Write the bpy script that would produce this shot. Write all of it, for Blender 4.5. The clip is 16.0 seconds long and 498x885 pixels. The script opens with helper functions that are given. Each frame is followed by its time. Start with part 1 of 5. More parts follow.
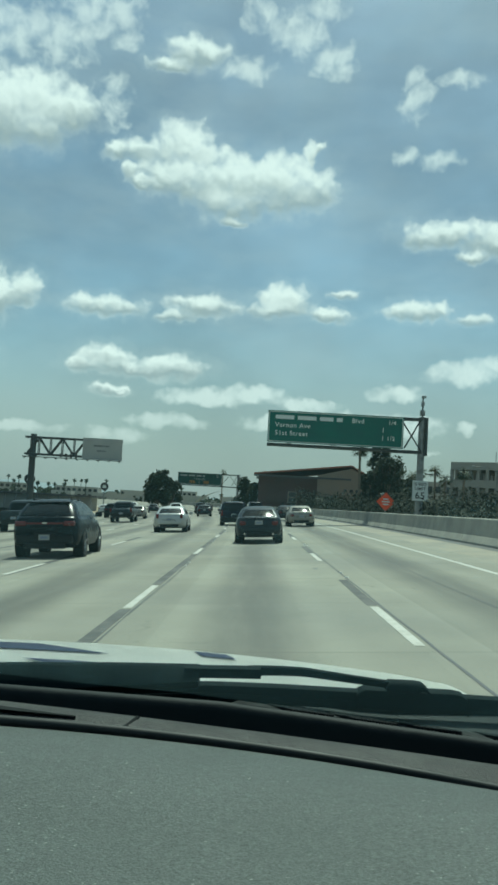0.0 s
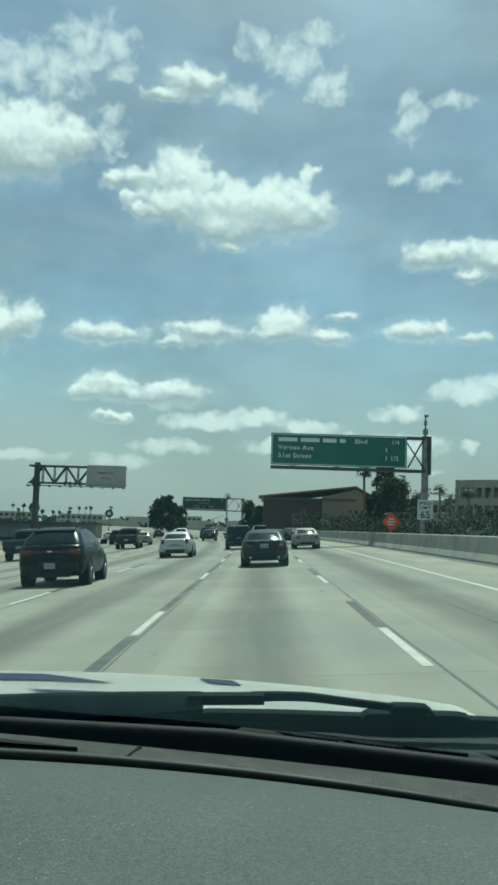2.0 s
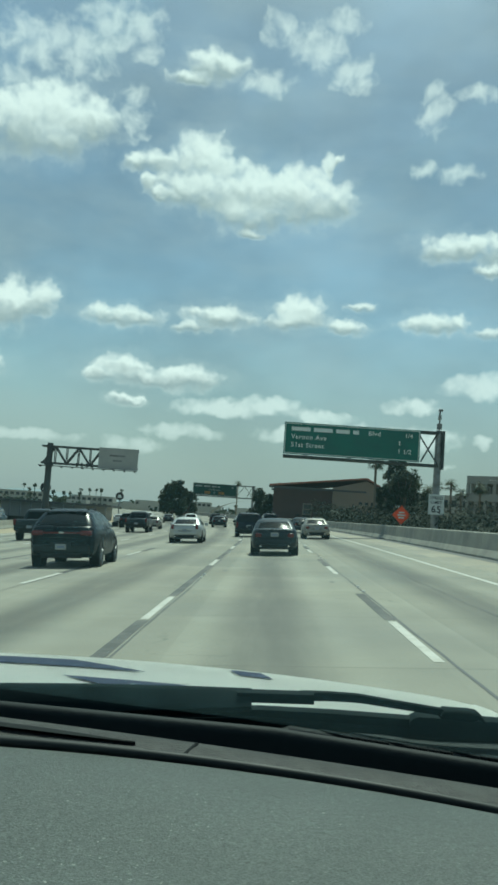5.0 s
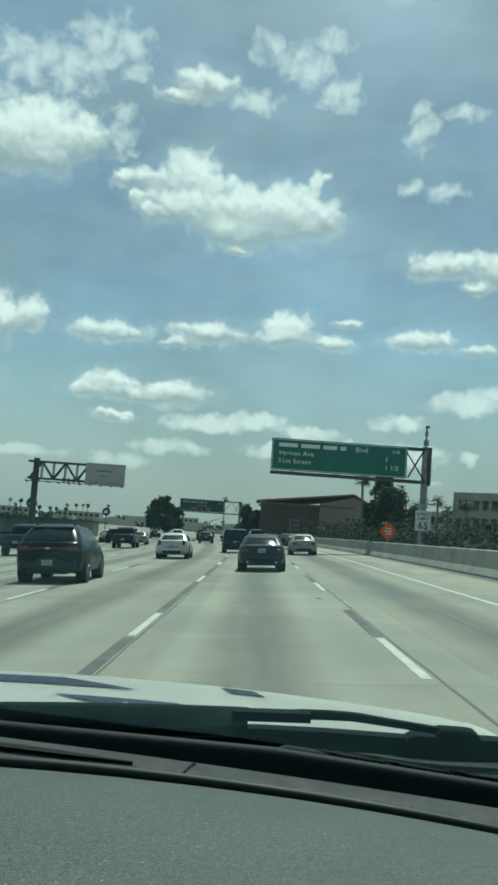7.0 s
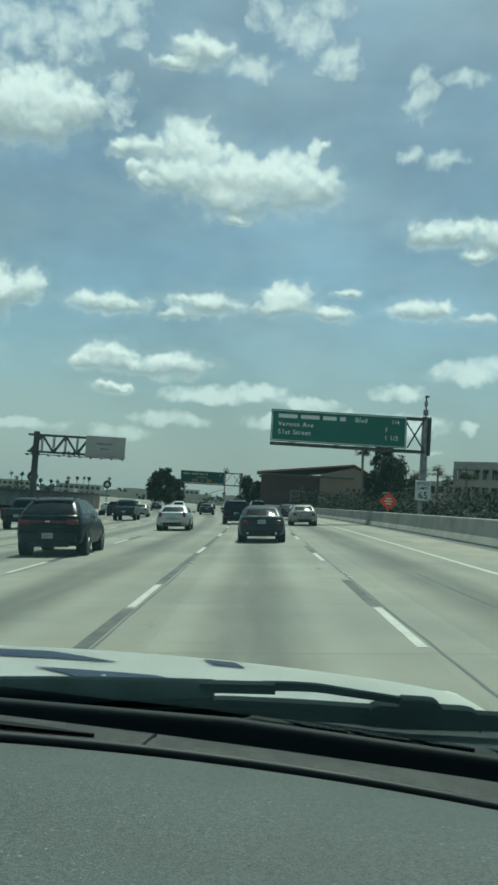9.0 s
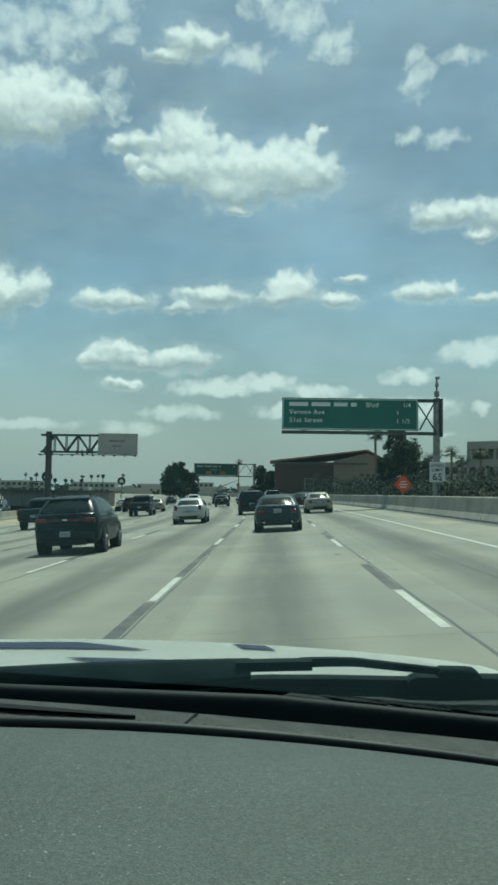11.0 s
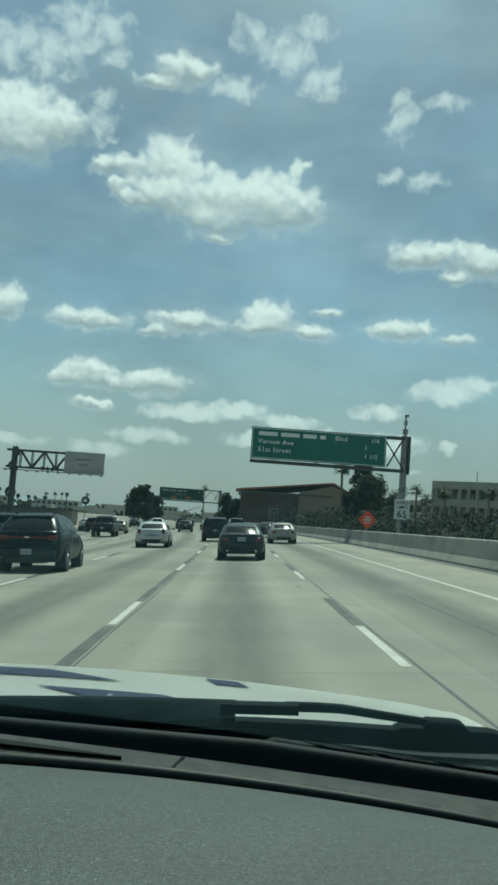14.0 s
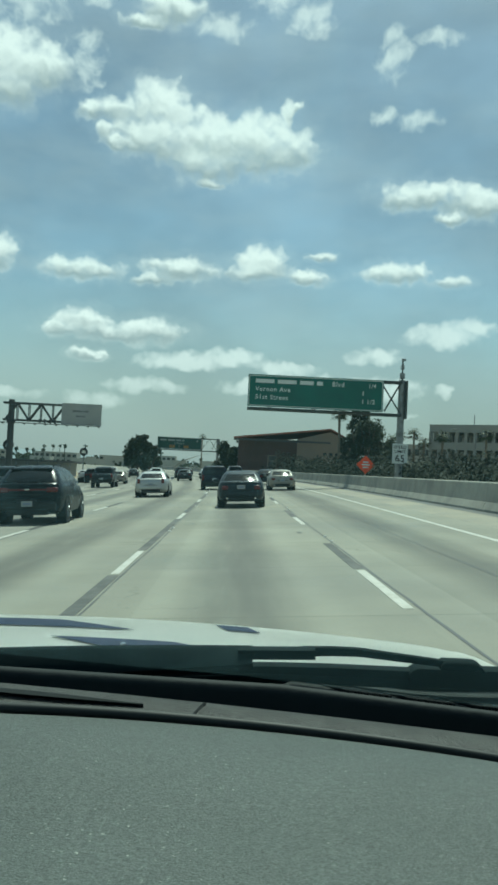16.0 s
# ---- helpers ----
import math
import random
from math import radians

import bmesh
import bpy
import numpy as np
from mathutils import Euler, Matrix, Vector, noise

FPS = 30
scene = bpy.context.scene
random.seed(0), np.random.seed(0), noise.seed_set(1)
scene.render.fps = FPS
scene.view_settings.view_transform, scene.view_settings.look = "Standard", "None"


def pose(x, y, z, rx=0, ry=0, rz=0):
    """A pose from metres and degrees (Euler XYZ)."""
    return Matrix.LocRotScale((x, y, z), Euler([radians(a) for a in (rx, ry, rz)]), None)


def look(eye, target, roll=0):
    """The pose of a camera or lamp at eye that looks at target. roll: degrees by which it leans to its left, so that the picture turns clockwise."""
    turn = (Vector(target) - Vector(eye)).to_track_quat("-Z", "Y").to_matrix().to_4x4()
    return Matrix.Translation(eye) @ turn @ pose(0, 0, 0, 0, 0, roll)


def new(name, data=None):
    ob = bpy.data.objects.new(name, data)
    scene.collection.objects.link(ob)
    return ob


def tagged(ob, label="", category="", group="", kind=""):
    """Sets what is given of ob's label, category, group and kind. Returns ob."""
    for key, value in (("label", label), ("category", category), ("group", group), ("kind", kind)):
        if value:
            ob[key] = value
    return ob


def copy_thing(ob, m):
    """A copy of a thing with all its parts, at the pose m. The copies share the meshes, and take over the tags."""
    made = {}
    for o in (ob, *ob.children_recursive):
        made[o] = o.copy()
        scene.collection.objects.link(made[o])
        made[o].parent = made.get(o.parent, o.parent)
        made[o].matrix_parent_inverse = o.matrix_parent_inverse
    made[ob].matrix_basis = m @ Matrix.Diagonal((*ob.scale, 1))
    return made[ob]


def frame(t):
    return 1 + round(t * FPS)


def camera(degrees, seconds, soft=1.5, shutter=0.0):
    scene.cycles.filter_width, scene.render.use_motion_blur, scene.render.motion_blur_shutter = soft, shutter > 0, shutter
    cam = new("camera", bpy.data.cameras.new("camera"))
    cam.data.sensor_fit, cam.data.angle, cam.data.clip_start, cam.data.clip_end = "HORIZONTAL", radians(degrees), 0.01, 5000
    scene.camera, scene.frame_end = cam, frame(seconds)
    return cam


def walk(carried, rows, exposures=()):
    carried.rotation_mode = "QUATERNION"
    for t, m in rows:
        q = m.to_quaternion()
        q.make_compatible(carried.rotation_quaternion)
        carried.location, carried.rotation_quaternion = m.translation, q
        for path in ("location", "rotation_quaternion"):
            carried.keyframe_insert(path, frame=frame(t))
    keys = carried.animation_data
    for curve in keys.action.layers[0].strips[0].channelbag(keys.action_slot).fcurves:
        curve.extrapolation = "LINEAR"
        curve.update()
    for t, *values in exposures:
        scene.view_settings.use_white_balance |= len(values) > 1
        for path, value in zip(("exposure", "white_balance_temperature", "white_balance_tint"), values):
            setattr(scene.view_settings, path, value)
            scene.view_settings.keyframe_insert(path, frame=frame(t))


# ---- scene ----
# ---------- camera ----------
cam = camera(31.0, 16.0, soft=3.0)
BANK = 3.4                            # the road leans into its left bend: degrees by which its right side is higher
TILT = pose(0, 0, 0, 0, -BANK, 0)
# seconds, place (x, y, z), yaw to the left, pitch up, roll: a telephone held behind the windscreen
PATH = [
    (0.0, 0.071, -0.003, 1.481, 0.41, 4.02, 0.15),
    (0.5, 0.050, -0.000, 1.484, 0.62, 4.56, 0.24),
    (1.0, 0.100, -0.004, 1.469, 0.25, 5.20, 2.22),
    (1.5, 0.111, -0.018, 1.471, 0.10, 5.34, 3.34),
    (2.0, 0.080, -0.005, 1.483, 0.75, 5.51, 1.57),
    (2.5, 0.042, 0.000, 1.486, 1.42, 5.16, -0.96),
    (3.0, 0.008, 0.001, 1.507, 1.41, 4.68, -2.20),
    (3.5, 0.022, -0.006, 1.499, 1.60, 4.78, -0.77),
    (4.0, 0.039, 0.002, 1.493, 1.51, 4.59, 0.44),
    (6.5, -0.032, 0.000, 1.506, 0.97, 5.50, -2.42),
    (7.0, 0.000, 0.000, 1.500, 0.50, 5.75, -0.70),
    (7.5, 0.043, -0.011, 1.497, 0.35, 5.47, 1.35),
    (8.0, 0.081, -0.010, 1.494, 0.25, 4.77, 1.74),
    (8.5, 0.065, -0.016, 1.509, 0.57, 4.28, -0.34),
    (11.0, 0.033, -0.003, 1.489, 1.50, 3.33, 2.55),
    (11.5, -0.017, 0.000, 1.499, 3.60, 7.70, 1.78),
    (12.0, 0.051, -0.000, 1.501, 3.00, 8.51, 4.25),
    (12.5, 0.074, -0.016, 1.492, 2.60, 8.85, 4.66),
    (13.0, 0.064, -0.022, 1.479, 1.60, 8.46, 2.66),
    (13.5, 0.027, -0.002, 1.497, 0.00, 7.09, 0.89),
    (14.0, -0.012, 0.009, 1.505, -0.80, 5.04, -0.64),
    (14.5, -0.026, 0.015, 1.501, -0.90, 4.42, 0.28),
    (15.0, -0.030, 0.008, 1.508, -0.90, 3.32, 0.99),
    (15.5, 0.007, 0.007, 1.491, -0.80, 2.20, 2.38),
    (16.0, -0.032, 0.024, 1.504, -0.90, 1.71, 0.65),
]
EXPOSURE = [(t, stops, 6020, -18) for t, stops in ((0.0, 0.25), (1.5, 0.27), (3.0, 0.34), (4.2, 0.27), (6.5, 0.24), (8.5, 0.18), (11.0, 0.16),
                                                      (11.5, 0.26), (12.5, 0.14), (14.5, 0.10), (16.0, 0.30))]
walk(cam, [(t, TILT @ pose(x, y, z, 90 + p, r, yaw)) for t, x, y, z, yaw, p, r in PATH], EXPOSURE)

# ---------- sky, sun ----------
SUN_EL, SUN_AZ = 60.0, 11.0          # degrees; azimuth to the right of the road's direction
sun = new("sun", bpy.data.lights.new("sun", "SUN"))
sun.data.energy, sun.data.angle, sun.data.color = 3.2, radians(0.55), (1.0, 0.96, 0.88)
sun.matrix_world = look((0, 0, 0), (-math.sin(radians(SUN_AZ)) * math.cos(radians(SUN_EL)),
                                    -math.cos(radians(SUN_AZ)) * math.cos(radians(SUN_EL)), -math.sin(radians(SUN_EL))))
sun.location = (0, 60, 80)

# clouds: azimuth, elevation, half width, half height in degrees
HEAP = [(-15.6, 23.4, 3.4, 1.6), (-17.8, 22.6, 2.5, 1.7), (-13.3, 23.2, 1.8, 1.0), (-15.1, 21.9, 1.4, 1.0), (-20.7, 22.2, 2.7, 1.4),
        (-22.3, 21.6, 1.4, 0.9), (-6.3, 22.2, 1.9, 1.1), (-8.3, 21.5, 1.8, 0.7), (-9.9, 21.3, 0.9, 0.5), (-4.2, 21.5, 1.6, 0.6),
        (-6.5, 20.2, 2.2, 1.1), (-3.0, 19.9, 3.2, 1.6), (0.3, 20.1, 2.8, 1.6), (2.6, 19.9, 1.5, 1.1), (-2.5, 18.7, 2.2, 0.7), (-1.6, 20.7, 2.5, 0.9),
        (2.4, 21.9, 0.45, 0.6), (2.8, 22.3, 0.35, 0.3), (-2.6, 17.7, 0.8, 0.3), (-9.3, 20.2, 0.4, 0.5), (-8.4, 19.6, 0.9, 0.3),
        (-5.5, 27.3, 1.7, 0.85), (-7.3, 26.4, 1.3, 0.3)]
MID = [(11.6, 17.4, 2.8, 0.75), (9.4, 17.0, 0.9, 0.5), (14.4, 16.9, 2.2, 0.8), (13.1, 16.0, 0.8, 0.3), (-10.3, 12.0, 2.5, 0.6),
       (-4.2, 12.5, 2.1, 0.7), (-6.0, 11.7, 1.2, 0.35), (1.2, 13.1, 1.6, 0.9), (0.4, 12.4, 1.4, 0.5), (4.0, 12.3, 1.4, 0.4),
       (5.0, 13.5, 0.8, 0.3), (9.7, 12.7, 1.9, 0.55), (13.0, 12.2, 1.1, 0.35), (-15.3, 12.6, 0.9, 0.8), (-17.5, 12.0, 1.3, 1.4),
       (-16.3, 11.9, 1.4, 0.5), (-10.1, 8.8, 1.6, 0.75), (-6.0, 8.5, 2.2, 0.7), (-8.3, 8.1, 1.9, 0.4), (-11.5, 8.2, 1.2, 0.4),
       (-9.7, 6.8, 1.0, 0.3)]
SIDE = [(-24.2, 15.2, 3.9, 1.3), (-23.5, 11.7, 5.3, 1.4), (-19.2, 12.2, 1.6, 0.9), (-20.0, 8.3, 2.4, 0.8)]
LOW = [(-3.7, 6.7, 2.4, 0.5), (-0.6, 7.1, 2.1, 0.5), (2.5, 6.6, 2.0, 0.4), (0.7, 5.3, 1.9, 0.4), (4.3, 5.7, 1.8, 0.5),
       (7.5, 5.4, 3.2, 0.6), (10.1, 5.6, 1.0, 0.45), (8.3, 7.5, 1.5, 0.45), (12.6, 8.9, 2.0, 0.6), (14.3, 9.4, 1.4, 0.5),
       (12.9, 5.5, 0.7, 0.3), (10.5, 3.9, 0.8, 0.15), (-6.0, 5.1, 2.2, 0.4), (-9.2, 4.0, 1.6, 0.45), (-10.3, 2.8, 0.8, 0.3),
       (-15.6, 4.1, 3.2, 0.3)]
WISP = [(-17.0, 27.1, 2.2, 1.3), (-14.1, 27.0, 1.8, 1.4), (-12.1, 28.8, 1.9, 1.3), (-10.1, 27.4, 0.8, 0.6), (-10.6, 28.8, 1.3, 0.8),
        (-10.6, 23.9, 0.9, 1.4), (-1.5, 29.5, 0.9, 0.8), (1.3, 28.6, 1.7, 1.2), (2.8, 29.9, 1.0, 0.7), (3.5, 27.2, 1.2, 0.9),
        (9.0, 25.3, 0.9, 1.2), (11.8, 26.1, 1.3, 0.35), (8.5, 21.9, 0.7, 0.45), (10.6, 21.6, 1.1, 0.45), (-2.3, 26.5, 1.6, 0.6),
        (-18.2, 24.6, 1.8, 0.9)]


class Nodes:
    """Small helper to write node trees in a row."""

    def __init__(self, tree):
        self.tree, self.nodes, self.links = tree, tree.nodes, tree.links

    def put(self, socket, value):
        if isinstance(value, bpy.types.NodeSocket):
            self.links.new(value, socket)
        elif value is not None:
            socket.default_value = value

    def math(self, op, a, b=None, c=None, clamp=False):
        n = self.nodes.new("ShaderNodeMath")
        n.operation, n.use_clamp = op, clamp
        for s, v in zip(n.inputs, (a, b, c)):
            self.put(s, v)
        return n.outputs[0]

    def vec(self, op, a, b=None, c=None):
        n = self.nodes.new("ShaderNodeVectorMath")
        n.operation = op
        for s, v in zip(n.inputs, (a, b, c)):
            self.put(s, v)
        return n.outputs["Value"] if op in ("DOT_PRODUCT", "LENGTH") else n.outputs["Vector"]

    def noise(self, vector, scale, detail=4.0, rough=0.55, colour=False):
        n = self.nodes.new("ShaderNodeTexNoise")
        self.put(n.inputs["Vector"], vector)
        n.inputs["Scale"].default_value, n.inputs["Detail"].default_value = scale, detail
        n.inputs["Roughness"].default_value = rough
        return n.outputs["Color" if colour else "Fac"]

    def smooth(self, value, lo, hi, a=0.0, b=1.0):
        n = self.nodes.new("ShaderNodeMapRange")
        n.interpolation_type = "SMOOTHSTEP"
        self.put(n.inputs["Value"], value)
        for k, v in (("From Min", lo), ("From Max", hi), ("To Min", a), ("To Max", b)):
            n.inputs[k].default_value = v
        return n.outputs["Result"]

    def mix(self, fac, a, b, mode="MIX"):
        n = self.nodes.new("ShaderNodeMix")
        n.data_type, n.blend_type = "RGBA", mode
        self.put(n.inputs[0], fac)
        self.put(n.inputs[6], a)
        self.put(n.inputs[7], b)
        return n.outputs[2]

    def join(self, x, y, z=0.0):
        n = self.nodes.new("ShaderNodeCombineXYZ")
        for s, v in zip(n.inputs, (x, y, z)):
            self.put(s, v)
        return n.outputs[0]

    def split(self, v):
        n = self.nodes.new("ShaderNodeSeparateXYZ")
        self.put(n.inputs[0], v)
        return n.outputs


def make_world():
    world = bpy.data.worlds.new("sky")
    scene.world = world
    world.use_nodes = True
    N = Nodes(world.node_tree)
    background = [n for n in N.nodes if n.type == "BACKGROUND"][0]
    sky = N.nodes.new("ShaderNodeTexSky")
    sky.sky_type, sky.sun_disc = "NISHITA", False
    sky.sun_elevation, sky.sun_rotation = radians(SUN_EL), radians(SUN_AZ)
    sky.air_density, sky.dust_density, sky.ozone_density = 1.0, 1.8, 1.5
    way = N.nodes.new("ShaderNodeTexCoord").outputs["Generated"]
    x, y, z = N.split(way)
    az = N.math("MULTIPLY", N.math("ARCTAN2", x, y), 57.2958)
    el = N.math("MULTIPLY", N.math("ARCSINE", z), 57.2958)
    flat = N.join(az, el)
    # ragged outlines: two scales of warping
    warp = N.vec("SUBTRACT", N.noise(flat, 0.6, 2.0, 0.5, True), (0.5, 0.5, 0.5))
    fine = N.vec("SUBTRACT", N.noise(flat, 1.6, 2.5, 0.45, True), (0.5, 0.5, 0.5))
    p = N.vec("MULTIPLY_ADD", warp, (1.3, 0.75, 0), flat)
    p = N.vec("MULTIPLY_ADD", fine, (0.95, 0.62, 0), p)

    def field(clouds, tall=False):
        """How deep inside the nearest heaps a direction lies, and how high within them."""
        best, height = None, None
        for a, e, w, h in clouds:
            q = N.vec("MULTIPLY_ADD", p, (1 / w, 1 / h, 0), (-a / w, -e / h, 0))
            m = N.math("SUBTRACT", 1.0, N.vec("DOT_PRODUCT", q, q))
            if tall:
                v = N.split(q)[1]
                near = N.math("POWER", N.math("MAXIMUM", N.math("MULTIPLY_ADD", m, 0.3, 1.0), 0.0), 4.0)
                height = N.math("MULTIPLY", v, near) if height is None else N.math("MULTIPLY_ADD", v, near, height)
                total = near if best is None else N.math("ADD", total, near)
            best = m if best is None else N.math("SMOOTH_MAX", best, m, 0.5)
        return best, N.math("DIVIDE", height, N.math("ADD", total, 0.02)) if tall else None

    def billows(at):
        """Rounded puffs in several sizes."""
        n = N.nodes.new("ShaderNodeTexVoronoi")
        n.voronoi_dimensions, n.feature = "2D", "SMOOTH_F1"
        n.inputs["Scale"].default_value, n.inputs["Detail"].default_value = 0.75, 1.0
        n.inputs["Roughness"].default_value, n.inputs["Smoothness"].default_value = 0.45, 0.6
        N.put(n.inputs["Vector"], at)
        return N.math("SUBTRACT", 0.75, n.outputs["Distance"])

    puff = billows(p)
    relief = N.math("SUBTRACT", billows(N.vec("ADD", p, (0.06, 0.22, 0))), puff)
    frayed = N.math("MULTIPLY_ADD", N.noise(flat, 1.0, 4.0, 0.5), 2.0, -1.0)
    lumps = N.math("MULTIPLY_ADD", puff, 1.2, N.math("ADD", frayed, -0.18))
    dense, height = field(HEAP + MID + SIDE, True)
    low, _ = field(LOW)
    wisp, _ = field(WISP)
    edge = N.math("ADD", dense, lumps)
    # heaped tops with firm rims and undersides that dissolve into the air
    crisp = N.smooth(edge, -0.85, 0.85)
    misty = N.smooth(edge, -1.5, 1.6)
    under = N.smooth(height, -0.5, 0.3, 0.85, 0.15)
    a_dense = N.math("ADD", N.math("MULTIPLY", misty, under), N.math("MULTIPLY", crisp, N.math("SUBTRACT", 1.0, under)))
    a_dense = N.math("MULTIPLY", N.math("MAXIMUM", a_dense, N.smooth(edge, -2.6, 0.2, 0.0, 0.10)), 0.97)
    a_low = N.math("MULTIPLY", N.smooth(N.math("ADD", low, lumps), -1.1, 1.1), N.smooth(el, 2.5, 7.5, 0.34, 0.68))
    shreds = N.math("MULTIPLY_ADD", N.noise(N.vec("MULTIPLY_ADD", warp, (1.2, 1.2, 0), flat), 1.0, 4.0, 0.48), 6.0, -3.1)
    a_wisp = N.math("MULTIPLY", N.smooth(N.math("ADD", wisp, shreds), -1.3, 1.9), 0.62)
    # cumulus elsewhere in the sky, away from the part ahead
    other = N.smooth(N.noise(N.vec("MULTIPLY", way, (1, 1, 1.8)), 7.0, 7.0, 0.6), 0.55, 0.66)
    away = N.smooth(N.math("ABSOLUTE", az), 22.0, 34.0)
    away = N.math("MAXIMUM", away, N.smooth(el, 30.5, 36.0))
    a_other = N.math("MULTIPLY", N.math("MULTIPLY", other, away), N.smooth(z, 0.05, 0.15, 0.0, 0.85))
    # thin veil of high haze
    veil = N.smooth(N.noise(N.vec("MULTIPLY", flat, (0.6, 1.5, 0)), 0.10, 5.0, 0.6), 0.36, 0.72, 0.0, 0.34)
    alpha = N.math("MAXIMUM", N.math("MAXIMUM", a_dense, a_low), N.math("MAXIMUM", a_wisp, a_other))
    # thick hearts and bases are grey, rims and tops white
    shade = N.math("ADD", N.math("MULTIPLY", height, -0.95), N.math("MULTIPLY", relief, 0.45))
    deep = N.smooth(N.math("MULTIPLY_ADD", lumps, 0.35, dense), -1.3, 0.5)
    grey = N.math("MULTIPLY", N.smooth(shade, -0.45, 0.7), deep)
    white = N.mix(grey, (8.7, 8.8, 8.95, 1), (3.9, 4.3, 4.6, 1))
    colour = N.mix(1.0, sky.outputs[0], SKY_TINT, "MULTIPLY")
    tone = N.smooth(N.noise(N.vec("MULTIPLY", flat, (0.7, 1.2, 0)), 0.075, 4.0, 0.55), 0.32, 0.68, 0.80, 1.14)
    colour = N.mix(1.0, colour, N.join(tone, tone, tone), "MULTIPLY")
    colour = N.mix(veil, colour, (4.6, 5.0, 5.5, 1))
    # pale haze towards the horizon
    colour = N.mix(N.smooth(el, 0.0, 13.0, 0.75, 0.0), colour, (3.6, 4.05, 4.25, 1))
    colour = N.mix(alpha, colour, white)
    N.put(background.inputs["Color"], colour)
    background.inputs["Strength"].default_value = SKY_STRENGTH


SKY_TINT, SKY_STRENGTH = (0.675, 0.735, 0.735, 1), 0.086
make_world()


# ---------- materials ----------
def material(name, colour, rough=0.6, metal=0.0, vary=0.12, scale=3.0, grain=40.0, bump=0.1, bump_scale=60.0,
             coat=0.0, random=0.0, second=None, patch=1.2, specular=0.5, space="Object"):
    m = bpy.data.materials.new(name)
    m.use_nodes = True
    N = Nodes(m.node_tree)
    b = [n for n in N.nodes if n.type == "BSDF_PRINCIPLED"][0]
    at = N.nodes.new("ShaderNodeTexCoord").outputs["Object"]
    if space == "World":
        at = N.nodes.new("ShaderNodeNewGeometry").outputs["Position"]
    big, small = N.noise(at, scale, 4.0), N.noise(at, grain, 3.0)
    c = (*colour, 1)
    if second:
        c = N.mix(N.smooth(N.noise(at, patch, 5.0, 0.6), 0.42, 0.62), c, (*second, 1))
    k = N.math("ADD", N.math("MULTIPLY", N.math("SUBTRACT", big, 0.5), 2.2 * vary), N.math("MULTIPLY", N.math("SUBTRACT", small, 0.5), 1.2 * vary))
    if random:
        k = N.math("ADD", k, N.math("MULTIPLY", N.math("SUBTRACT", N.nodes.new("ShaderNodeObjectInfo").outputs["Random"], 0.5), random))
    k = N.math("ADD", k, 1.0)
    N.put(b.inputs["Base Color"], N.mix(1.0, c, N.join(k, k, k), "MULTIPLY"))
    N.put(b.inputs["Roughness"], N.math("MULTIPLY_ADD", big, 0.2, rough - 0.1, clamp=True))
    b.inputs["Metallic"].default_value = metal
    b.inputs["Coat Weight"].default_value = coat
    b.inputs["Coat Roughness"].default_value = 0.04
    b.inputs["Specular IOR Level"].default_value = specular
    if bump:
        n = N.nodes.new("ShaderNodeBump")
        n.inputs["Strength"].default_value, n.inputs["Distance"].default_value = bump, 0.01
        N.put(n.inputs["Height"], N.noise(at, bump_scale, 4.0))
        N.put(b.inputs["Normal"], n.outputs[0])
    return m


